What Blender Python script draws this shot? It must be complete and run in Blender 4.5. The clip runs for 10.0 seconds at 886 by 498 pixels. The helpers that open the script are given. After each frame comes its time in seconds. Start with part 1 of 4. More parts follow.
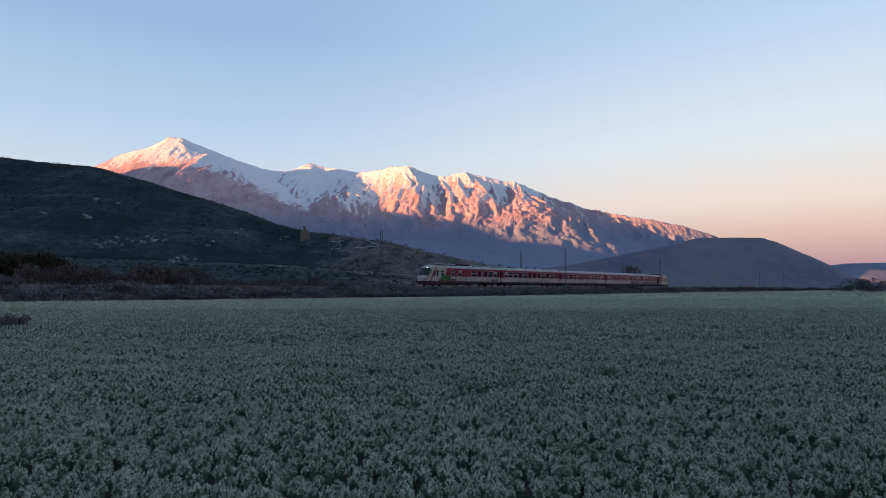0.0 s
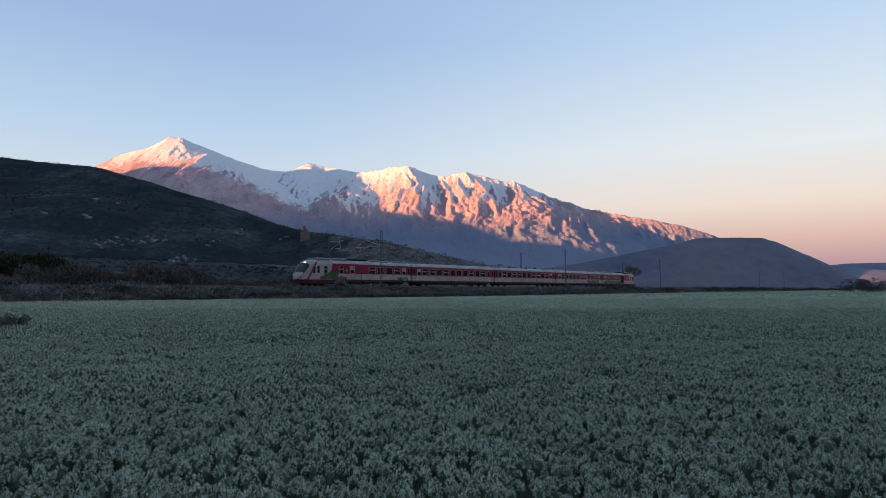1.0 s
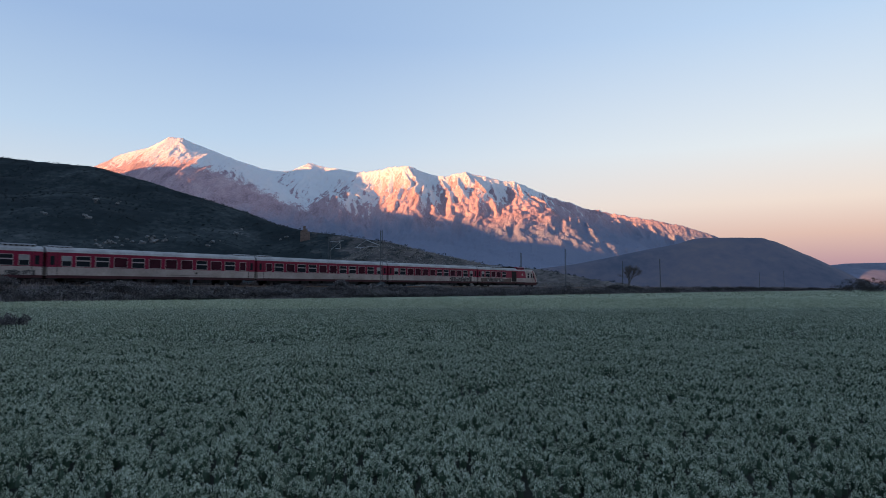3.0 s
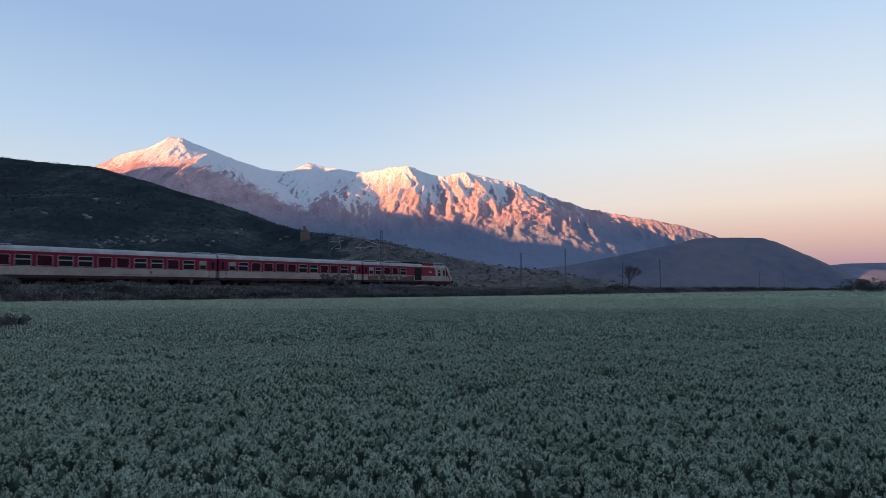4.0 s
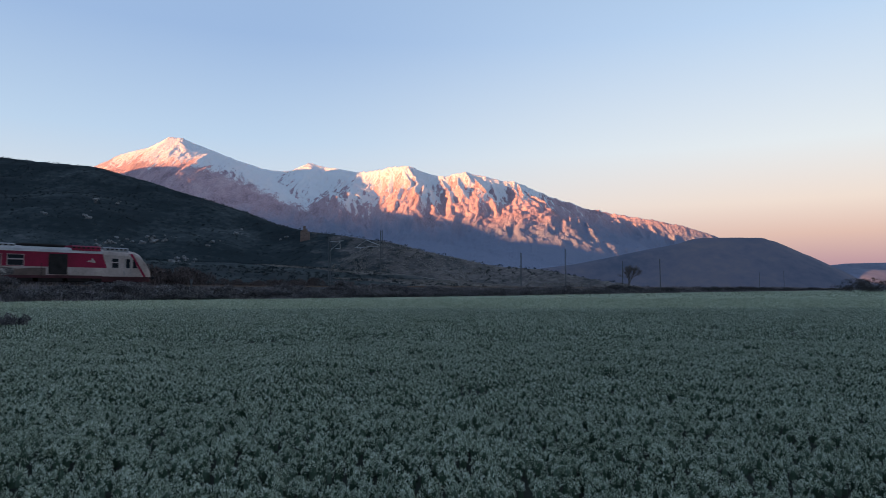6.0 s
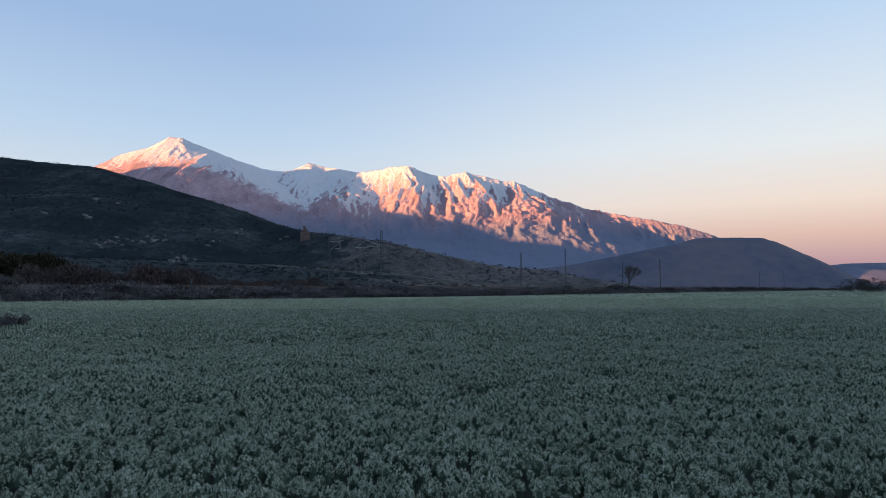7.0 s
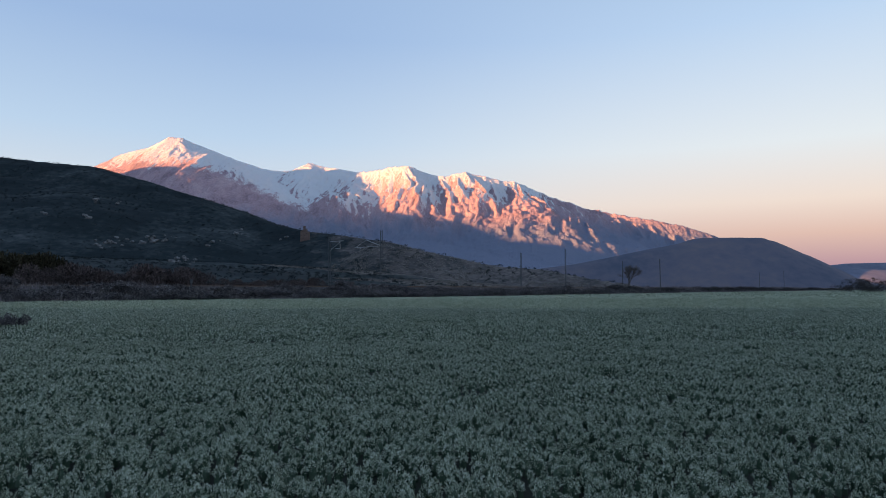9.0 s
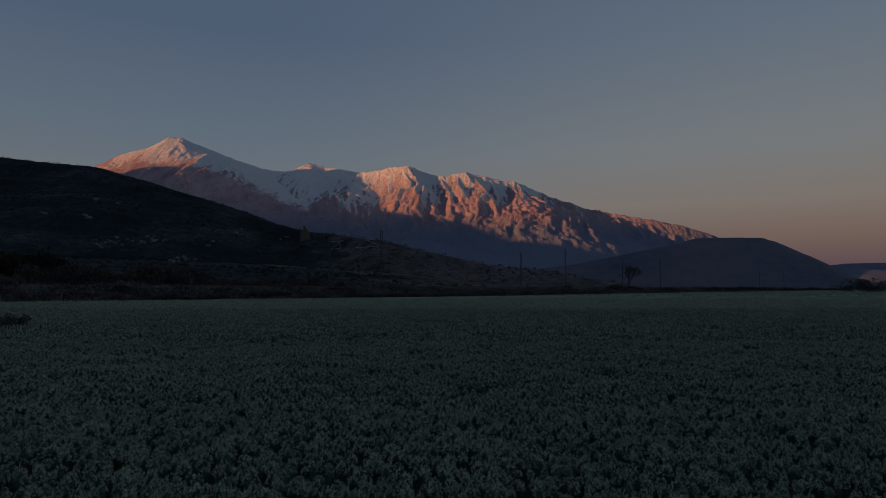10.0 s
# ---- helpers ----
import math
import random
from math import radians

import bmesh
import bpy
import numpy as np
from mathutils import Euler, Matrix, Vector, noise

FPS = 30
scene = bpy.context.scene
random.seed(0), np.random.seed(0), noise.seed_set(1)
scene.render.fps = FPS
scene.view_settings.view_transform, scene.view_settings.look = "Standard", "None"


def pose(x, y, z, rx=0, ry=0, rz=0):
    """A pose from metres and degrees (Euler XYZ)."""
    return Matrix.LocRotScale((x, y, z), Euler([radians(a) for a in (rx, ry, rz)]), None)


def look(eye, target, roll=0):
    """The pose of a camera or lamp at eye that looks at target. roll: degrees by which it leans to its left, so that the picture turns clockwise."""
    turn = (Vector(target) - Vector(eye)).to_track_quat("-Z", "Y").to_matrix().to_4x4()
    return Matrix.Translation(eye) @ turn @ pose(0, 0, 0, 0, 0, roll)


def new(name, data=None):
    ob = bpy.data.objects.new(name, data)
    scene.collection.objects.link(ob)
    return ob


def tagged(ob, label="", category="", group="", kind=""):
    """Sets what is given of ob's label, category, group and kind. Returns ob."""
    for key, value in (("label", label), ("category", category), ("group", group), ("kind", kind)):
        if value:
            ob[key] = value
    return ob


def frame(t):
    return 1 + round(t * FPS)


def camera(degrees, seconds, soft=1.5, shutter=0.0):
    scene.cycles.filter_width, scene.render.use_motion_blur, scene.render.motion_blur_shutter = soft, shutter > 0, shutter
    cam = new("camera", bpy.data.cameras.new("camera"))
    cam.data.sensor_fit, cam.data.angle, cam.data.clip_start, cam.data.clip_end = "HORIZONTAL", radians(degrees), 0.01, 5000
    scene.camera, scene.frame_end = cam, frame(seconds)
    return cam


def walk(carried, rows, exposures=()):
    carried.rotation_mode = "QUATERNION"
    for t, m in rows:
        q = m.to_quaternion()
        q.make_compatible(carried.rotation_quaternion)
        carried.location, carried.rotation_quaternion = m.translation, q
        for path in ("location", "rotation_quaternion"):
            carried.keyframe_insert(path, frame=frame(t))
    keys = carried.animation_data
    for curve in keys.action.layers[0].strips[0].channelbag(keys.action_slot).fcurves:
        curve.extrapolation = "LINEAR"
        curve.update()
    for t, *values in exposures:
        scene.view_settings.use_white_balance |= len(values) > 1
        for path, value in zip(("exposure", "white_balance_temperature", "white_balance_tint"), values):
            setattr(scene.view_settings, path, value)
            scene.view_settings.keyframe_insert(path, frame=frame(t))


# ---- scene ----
# ---- camera ----
cam = camera(68.7, 10.0, soft=0.9, shutter=0.2)
EYE = (0.0, 0.0, 1.3)
VIEW = look(EYE, (0.0, 100.0, 1.3 + 6.108))
walk(cam, [(0.0, VIEW), (10.0, VIEW)],
     exposures=[(0.0, 1.65), (9.2, 1.65), (9.5, 1.15), (9.8, 0.25), (10.0, -0.5)])

# ---- sky and sun ----
SUN_DIR = Vector((-0.93, -0.37, 0.0875)).normalized()      # towards the sun
sun = new("sun", bpy.data.lights.new("sun", "SUN"))
sun.data.energy, sun.data.angle, sun.data.color = 5.0, radians(0.5), (1.0, 0.41, 0.15)
sun.matrix_world = look((0, 0, 0), tuple(-SUN_DIR))

world = bpy.data.worlds.new("dusk_sky")
scene.world = world
world.use_nodes = True
wn, wl = world.node_tree.nodes, world.node_tree.links
wn.clear()


def node(tree_nodes, kind, operation="", data_type="", interpolation_type="", **values):
    n = tree_nodes.new(kind)
    if operation:
        n.operation = operation
    if data_type:
        n.data_type = data_type
    if interpolation_type:
        n.interpolation_type = interpolation_type
    for key, value in values.items():
        n.inputs[key.replace("_", " ")].default_value = value
    return n


def ramp(tree_nodes, stops, ease="LINEAR"):
    n = tree_nodes.new("ShaderNodeValToRGB")
    n.color_ramp.interpolation = ease
    while len(n.color_ramp.elements) < len(stops):
        n.color_ramp.elements.new(0.5)
    for e, (p, c) in zip(n.color_ramp.elements, stops):
        e.position = p
        e.color = (*c, 1) if len(c) == 3 else c
    return n


def srgb(r, g, b):
    """Linear colour from 8-bit display values."""
    return tuple(((v / 255 + 0.055) / 1.055) ** 2.4 if v > 10 else v / 255 / 12.92 for v in (r, g, b))


def build_sky():
    """Clear dusk sky opposite the low sun: blue above, pale band, warm and rosy towards the antisolar horizon."""
    coord = wn.new("ShaderNodeTexCoord")
    split = wn.new("ShaderNodeSeparateXYZ")
    wl.new(coord.outputs["Generated"], split.inputs[0])
    high = ramp(wn, [(0.0, srgb(190, 176, 186)), (0.06, srgb(206, 198, 202)), (0.13, srgb(210, 218, 226)), (0.22, srgb(184, 207, 231)),
                     (0.36, srgb(154, 182, 220)), (0.6, srgb(148, 176, 212)), (1.0, srgb(132, 160, 198))])
    warm = ramp(wn, [(0.0, srgb(152, 128, 152)), (0.035, srgb(184, 148, 158)), (0.075, srgb(218, 184, 172)), (0.12, srgb(234, 216, 204)),
                     (0.2, srgb(224, 230, 234)), (0.36, srgb(186, 210, 237)), (0.6, srgb(148, 176, 212)), (1.0, srgb(132, 160, 198))])
    for r in (high, warm):
        wl.new(split.outputs[2], r.inputs[0])
    anti = node(wn, "ShaderNodeVectorMath", operation="DOT_PRODUCT")
    wl.new(coord.outputs["Generated"], anti.inputs[0])
    anti.inputs[1].default_value = (0.80, 0.60, 0.0)
    side = node(wn, "ShaderNodeMapRange", interpolation_type="SMOOTHSTEP", From_Min=0.30, From_Max=0.96)
    wl.new(anti.outputs["Value"], side.inputs[0])
    mix = node(wn, "ShaderNodeMix", data_type="RGBA")
    wl.new(side.outputs[0], mix.inputs[0])
    wl.new(high.outputs[0], mix.inputs[6])
    wl.new(warm.outputs[0], mix.inputs[7])
    sky = wn.new("ShaderNodeTexSky")
    sky.sky_type, sky.sun_disc = "NISHITA", False
    sky.sun_elevation, sky.sun_rotation = radians(5.0), math.atan2(SUN_DIR.x, SUN_DIR.y)
    dim = node(wn, "ShaderNodeVectorMath", operation="SCALE")
    wl.new(sky.outputs[0], dim.inputs[0])
    dim.inputs["Scale"].default_value = 0.05
    add = node(wn, "ShaderNodeMix", data_type="RGBA")
    add.inputs[0].default_value = 0.12
    wl.new(mix.outputs[2], add.inputs[6])
    wl.new(dim.outputs[0], add.inputs[7])
    back = node(wn, "ShaderNodeBackground", Strength=0.375)
    wl.new(add.outputs[2], back.inputs[0])
    out = wn.new("ShaderNodeOutputWorld")
    wl.new(back.outputs[0], out.inputs[0])


build_sky()


# ---- materials ----
def material(name, stops, scale=1.0, rough=0.8, metal=0.0, bump=0.0, detail=6.0, fine=0.35, island=0.0, obrand=0.0, coords="Object"):
    """A surface: two scales of noise run through a colour ramp, with fine relief; island or obrand adds change from piece to piece."""
    mat = bpy.data.materials.new(name)
    mat.use_nodes = True
    n, l = mat.node_tree.nodes, mat.node_tree.links
    bsdf = n["Principled BSDF"]
    bsdf.inputs["Roughness"].default_value, bsdf.inputs["Metallic"].default_value = rough, metal
    bsdf.inputs["Specular IOR Level"].default_value = 0.08 if rough > 0.65 else 0.22
    tc = n.new("ShaderNodeTexCoord")
    big = node(n, "ShaderNodeTexNoise", Scale=scale, Detail=detail, Roughness=0.6)
    small = node(n, "ShaderNodeTexNoise", Scale=scale * 9.7, Detail=4.0, Roughness=0.6)
    for t in (big, small):
        l.new(tc.outputs[coords], t.inputs["Vector"])
    mix = node(n, "ShaderNodeMix", data_type="FLOAT")
    mix.inputs[0].default_value = fine
    l.new(big.outputs[0], mix.inputs[2])
    l.new(small.outputs[0], mix.inputs[3])
    value = mix.outputs[0]
    if island or obrand:
        src = n.new("ShaderNodeNewGeometry").outputs["Random Per Island"] if island else n.new("ShaderNodeObjectInfo").outputs["Random"]
        mr = node(n, "ShaderNodeMath", operation="MULTIPLY_ADD")
        l.new(src, mr.inputs[0])
        mr.inputs[1].default_value = island or obrand
        mr.inputs[2].default_value = -0.5 * (island or obrand)
        ad = node(n, "ShaderNodeMath", operation="ADD")
        l.new(value, ad.inputs[0])
        l.new(mr.outputs[0], ad.inputs[1])
        value = ad.outputs[0]
    r = ramp(n, stops)
    l.new(value, r.inputs[0])
    l.new(r.outputs[0], bsdf.inputs["Base Color"])
    if bump:
        b = node(n, "ShaderNodeBump", Strength=bump, Distance=0.02)
        l.new(small.outputs[0], b.inputs["Height"])
        l.new(b.outputs[0], bsdf.inputs["Normal"])
    return mat


def glow(name, colour, strength):
    mat = bpy.data.materials.new(name)
    mat.use_nodes = True
    b = mat.node_tree.nodes["Principled BSDF"]
    b.inputs["Base Color"].default_value = (*colour, 1)
    b.inputs["Emission Color"].default_value = (*colour, 1)
    b.inputs["Emission Strength"].default_value = strength
    return mat


def spread(c, lo=0.35, hi=0.65, k=0.25):
    """Ramp stops round a colour, k darker and lighter."""
    return [(lo, tuple(v * (1 - k) for v in c)), (0.5, c), (hi, tuple(v * (1 + k) for v in c))]


def hill_material():
    """Dark evergreen ground cover that gives way to pale dry grass down the eastern slope, with stony patches."""
    mat = material("hill_ground", [(0.3, (0.009, 0.014, 0.017)), (0.5, (0.017, 0.025, 0.028)), (0.61, (0.040, 0.050, 0.053)), (0.72, (0.11, 0.11, 0.11))], 0.02, 0.95, bump=0.2)
    n, l = mat.node_tree.nodes, mat.node_tree.links
    bsdf = n["Principled BSDF"]
    geo = n.new("ShaderNodeNewGeometry")
    way = node(n, "ShaderNodeVectorMath", operation="DOT_PRODUCT")
    l.new(geo.outputs["Position"], way.inputs[0])
    way.inputs[1].default_value = (1.09, 0.415, 0.0)
    east = node(n, "ShaderNodeMapRange", From_Min=0.0, From_Max=160.0, To_Min=-0.32, To_Max=0.10)
    l.new(way.outputs["Value"], east.inputs[0])
    blot = node(n, "ShaderNodeTexNoise", Scale=0.055, Detail=8.0, Roughness=0.72)
    l.new(geo.outputs["Position"], blot.inputs["Vector"])
    total = node(n, "ShaderNodeMath", operation="ADD")
    l.new(east.outputs[0], total.inputs[0])
    l.new(blot.outputs[0], total.inputs[1])
    pale = node(n, "ShaderNodeMapRange", interpolation_type="SMOOTHSTEP", From_Min=0.39, From_Max=0.70)
    l.new(total.outputs[0], pale.inputs[0])
    straw = ramp(n, [(0.35, (0.075, 0.064, 0.060)), (0.55, (0.155, 0.130, 0.120)), (0.75, (0.235, 0.20, 0.185))])
    fine = node(n, "ShaderNodeTexNoise", Scale=0.4, Detail=6.0, Roughness=0.7)
    l.new(geo.outputs["Position"], fine.inputs["Vector"])
    l.new(fine.outputs[0], straw.inputs[0])
    mix = node(n, "ShaderNodeMix", data_type="RGBA")
    l.new(pale.outputs[0], mix.inputs[0])
    l.new(bsdf.inputs["Base Color"].links[0].from_socket, mix.inputs[6])
    l.new(straw.outputs[0], mix.inputs[7])
    l.new(mix.outputs[2], bsdf.inputs["Base Color"])
    return mat


M_SOIL = material("soil", spread((0.03, 0.032, 0.024)), 0.4, 0.95, bump=0.4)
CROP_TONES = [(0.25, (0.055, 0.08, 0.05)), (0.42, (0.22, 0.26, 0.18)), (0.58, (0.47, 0.51, 0.405)), (0.8, (0.70, 0.73, 0.635))]
M_CROP = material("frosted_leaf", CROP_TONES, 1.4, 0.75, island=0.34, fine=0.72)
M_CROP_FAR = material("frosted_leaf_far", [(p, (c[0] * 0.99, c[1] * 0.97, c[2] * 0.93)) for p, c in CROP_TONES], 1.2, 0.8, island=0.18, fine=0.6)
# dark green of the unfrosted insides, with the shade between plants in the colour
M_CORE = material("crop_core", [(0.3, (0.022, 0.036, 0.022)), (0.5, (0.045, 0.068, 0.042)), (0.7, (0.08, 0.11, 0.075))], 1.2, 0.85, island=0.3, fine=0.6)
# crop tones darkened by a third: the shade among leaves is in the sheet's colour
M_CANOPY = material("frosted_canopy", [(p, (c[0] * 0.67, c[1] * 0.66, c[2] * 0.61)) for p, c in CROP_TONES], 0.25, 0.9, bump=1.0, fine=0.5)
M_WEED = material("dry_weed", [(0.25, (0.058, 0.050, 0.051)), (0.5, (0.14, 0.122, 0.124)), (0.8, (0.33, 0.295, 0.30))], 0.15, 0.9, island=0.5)
M_REED = material("brown_reed", [(0.25, (0.042, 0.033, 0.032)), (0.5, (0.095, 0.073, 0.069)), (0.8, (0.175, 0.136, 0.128))], 0.15, 0.9, island=0.5)
M_OLIVE = material("olive_thicket", [(0.25, (0.02, 0.018, 0.011)), (0.5, (0.045, 0.04, 0.024)), (0.8, (0.085, 0.075, 0.05))], 0.3, 0.9, island=0.5)
M_BUSH = material("dark_bush", [(0.25, (0.026, 0.026, 0.027)), (0.5, (0.12, 0.108, 0.11)), (0.8, (0.37, 0.34, 0.345))], 0.5, 0.85, island=0.36)
M_FARBUSH = material("dark_brown_bush", [(0.25, (0.022, 0.021, 0.021)), (0.5, (0.05, 0.046, 0.045)), (0.8, (0.105, 0.095, 0.092))], 0.4, 0.9, island=0.35)
M_SCRUB = material("hill_scrub", [(0.25, (0.013, 0.018, 0.020)), (0.5, (0.024, 0.032, 0.034)), (0.8, (0.05, 0.058, 0.056))], 0.05, 0.85, island=0.45)
M_HILL = hill_material()
M_GRASS = material("dry_grass", [(0.25, (0.10, 0.09, 0.083)), (0.5, (0.22, 0.20, 0.185)), (0.8, (0.36, 0.33, 0.305))], 0.03, 0.9, island=0.4)
# distance haze is mixed into these two: blue-grey in place of clear ground colours
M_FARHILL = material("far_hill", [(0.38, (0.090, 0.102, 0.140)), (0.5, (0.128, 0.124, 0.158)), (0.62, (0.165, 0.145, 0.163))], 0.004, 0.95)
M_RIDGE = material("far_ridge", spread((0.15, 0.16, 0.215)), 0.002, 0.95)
M_BALLAST = material("ballast", spread((0.065, 0.057, 0.053), k=0.5), 2.0, 0.95, bump=0.8)
M_RAIL = material("rail_steel", spread((0.16, 0.12, 0.10)), 3.0, 0.45, 0.8)
M_MAST = material("mast_steel", spread((0.10, 0.105, 0.11)), 2.0, 0.6, 0.3)
M_ARM = material("galvanised_tube", spread((0.45, 0.45, 0.45)), 2.0, 0.4, 0.7)
M_ROCK = material("limestone", spread((0.17, 0.17, 0.17), k=0.7), 1.2, 0.9, bump=0.6)
M_BARK = material("bark", spread((0.14, 0.12, 0.11)), 3.0, 0.9)
M_WALL = material("old_wall", spread((0.17, 0.125, 0.11), k=0.4), 0.8, 0.95, bump=0.5)
M_RED = material("red_paint", spread((0.19, 0.004, 0.03), k=0.3), 0.6, 0.38, fine=0.4)
M_WHITE = material("cream_paint", spread((0.34, 0.275, 0.252), k=0.32), 0.5, 0.42, fine=0.4)
M_ROOF = material("roof_grey", spread((0.33, 0.315, 0.315), k=0.3), 0.5, 0.6)
M_GREY = material("roof_box_grey", spread((0.21, 0.205, 0.215), k=0.3), 0.8, 0.6)
M_DARK = material("underframe", spread((0.022, 0.02, 0.02), k=0.4), 1.5, 0.8)
M_GLASS = material("tinted_glass", spread((0.015, 0.017, 0.02), k=0.2), 0.5, 0.08)
# the dull maroon reflection in the fixed windows, put into the pane's colour
M_PANE = material("maroon_reflecting_glass", spread((0.045, 0.010, 0.016), k=0.35), 0.9, 0.10)
M_ALU = material("window_frame", spread((0.36, 0.29, 0.29), k=0.1), 1.0, 0.4, 0.3)
M_BLIND = material("blind", spread((0.27, 0.26, 0.255), k=0.2), 1.0, 0.8)
M_GREEN = material("paint_green", spread((0.02, 0.09, 0.025), k=0.4), 0.8, 0.5)
M_SPRAY = material("paint_spray", [(0.4, (0.015, 0.013, 0.016)), (0.5, (0.08, 0.07, 0.07)), (0.58, (0.36, 0.33, 0.31))], 1.6, 0.5, fine=0.5)
M_LAMP = glow("headlamp", (1.0, 0.93, 0.82), 2.0)


def mountain_material():
    """Rock, and low down forest painted in blue haze; snow that lies on the upper, gentler slopes and breaks up
    downwards.
    """
    mat = bpy.data.materials.new("snow_mountain")
    mat.use_nodes = True
    n, l = mat.node_tree.nodes, mat.node_tree.links
    bsdf = n["Principled BSDF"]
    bsdf.inputs["Roughness"].default_value = 0.9
    bsdf.inputs["Specular IOR Level"].default_value = 0.1
    geo = n.new("ShaderNodeNewGeometry")
    sp, sn = n.new("ShaderNodeSeparateXYZ"), n.new("ShaderNodeSeparateXYZ")
    l.new(geo.outputs["Position"], sp.inputs[0])
    l.new(geo.outputs["Normal"], sn.inputs[0])
    n1 = node(n, "ShaderNodeTexNoise", Scale=0.012, Detail=9.0, Roughness=0.68)
    n2 = node(n, "ShaderNodeTexNoise", Scale=0.16, Detail=6.0, Roughness=0.75)
    stretch = node(n, "ShaderNodeVectorMath", operation="MULTIPLY")
    stretch.inputs[1].default_value = (1.0, 0.35, 0.25)
    l.new(geo.outputs["Position"], stretch.inputs[0])
    for t in (n1, n2):
        l.new(stretch.outputs[0], t.inputs["Vector"])

    def math_node(op, a, b, c=None):
        m = node(n, "ShaderNodeMath", operation=op)
        for i, v in enumerate((a, b, c)):
            if v is None:
                continue
            if isinstance(v, (int, float)):
                m.inputs[i].default_value = v
            else:
                l.new(v, m.inputs[i])
        return m.outputs[0]
    # the snow line is lowest in the middle of the range
    west = math_node("MINIMUM", math_node("MAXIMUM", math_node("MULTIPLY", math_node("ADD", sp.outputs[0], 800.0), -SNOW_TILT), 0.0), 180.0)
    west = math_node("ADD", west, math_node("MAXIMUM", math_node("MULTIPLY", math_node("SUBTRACT", 3760.0, sp.outputs[1]), 0.5), 0.0))
    line = math_node("ADD", math_node("ADD", west, math_node("MAXIMUM", math_node("MULTIPLY", sp.outputs[0], 0.06), 0.0)), SNOW_BASE)
    over = math_node("DIVIDE", math_node("SUBTRACT", sp.outputs[2], line), 150.0)
    broken = math_node("MULTIPLY", math_node("SUBTRACT", n1.outputs[0], 0.5), 1.5)
    crumbs = math_node("MULTIPLY", math_node("SUBTRACT", n2.outputs[0], 0.5), 3.5)
    lie = math_node("ADD", math_node("MULTIPLY", math_node("SUBTRACT", sn.outputs[2], 0.78), 1.6), math_node("MULTIPLY", sn.outputs[0], 2.1))
    total = math_node("ADD", math_node("ADD", over, broken), math_node("ADD", crumbs, lie))
    snow = node(n, "ShaderNodeMapRange", interpolation_type="SMOOTHSTEP", From_Min=-0.35, From_Max=0.40)
    l.new(total, snow.inputs[0])
    rock = ramp(n, [(0.36, (0.23, 0.165, 0.195)), (0.5, (0.46, 0.33, 0.365)), (0.64, (0.64, 0.475, 0.495))])
    l.new(math_node("ADD", math_node("MULTIPLY", n1.outputs[0], 0.55), math_node("MULTIPLY", n2.outputs[0], 0.45)), rock.inputs[0])
    # forest and distance haze as one pale blue, up the lower slopes to an uneven treeline
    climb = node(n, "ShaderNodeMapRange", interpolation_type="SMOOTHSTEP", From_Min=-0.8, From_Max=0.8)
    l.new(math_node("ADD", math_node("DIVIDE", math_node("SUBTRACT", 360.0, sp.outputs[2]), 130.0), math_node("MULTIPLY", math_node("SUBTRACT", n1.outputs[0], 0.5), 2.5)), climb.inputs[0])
    hazy_wood = node(n, "ShaderNodeMix", data_type="RGBA")
    l.new(climb.outputs[0], hazy_wood.inputs[0])
    l.new(rock.outputs[0], hazy_wood.inputs[6])
    hazy_wood.inputs[7].default_value = (0.205, 0.23, 0.315, 1)
    rock = hazy_wood
    mix = node(n, "ShaderNodeMix", data_type="RGBA")
    l.new(snow.outputs[0], mix.inputs[0])
    l.new(rock.outputs[2], mix.inputs[6])
    mix.inputs[7].default_value = (0.76, 0.76, 0.78, 1)
    l.new(mix.outputs[2], bsdf.inputs["Base Color"])
    b = node(n, "ShaderNodeBump", Strength=0.9, Distance=16.0)
    l.new(math_node("ADD", n1.outputs[0], math_node("MULTIPLY", n2.outputs[0], 0.7)), b.inputs["Height"])
    l.new(b.outputs[0], bsdf.inputs["Normal"])
    return mat


SNOW_TILT, SNOW_BASE = 0.46, 515.0
M_MOUNTAIN = mountain_material()


# ---- mesh tools ----
def mesh_from(name, verts, faces, mat, smooth=False):
    """A mesh from numpy vertices and equal-sided faces."""
    me = bpy.data.meshes.new(name)
    verts, faces = np.asarray(verts, np.float32), np.asarray(faces, np.int32)
    k = faces.shape[1]
    me.vertices.add(len(verts))
    me.vertices.foreach_set("co", verts.ravel())
    me.loops.add(faces.size)
    me.loops.foreach_set("vertex_index", faces.ravel())
    me.polygons.add(len(faces))
    me.polygons.foreach_set("loop_start", np.arange(0, faces.size, k, dtype=np.int32))
    if smooth:
        me.polygons.foreach_set("use_smooth", np.ones(len(faces), bool))
    me.update(calc_edges=True)
    me.validate()
    me.materials.append(mat)
    return me


def part(name, bm, mat, parent=None, label="", smooth=False):
    """Links a bmesh as one mesh object under a thing or a part."""
    me = bpy.data.meshes.new(name)
    bm.normal_update()
    bm.to_mesh(me)
    bm.free()
    if smooth:
        for p in me.polygons:
            p.use_smooth = True
    for m in mat if isinstance(mat, (list, tuple)) else (mat,):
        me.materials.append(m)
    ob = new(name, me)
    ob.parent = parent
    return tagged(ob, label)


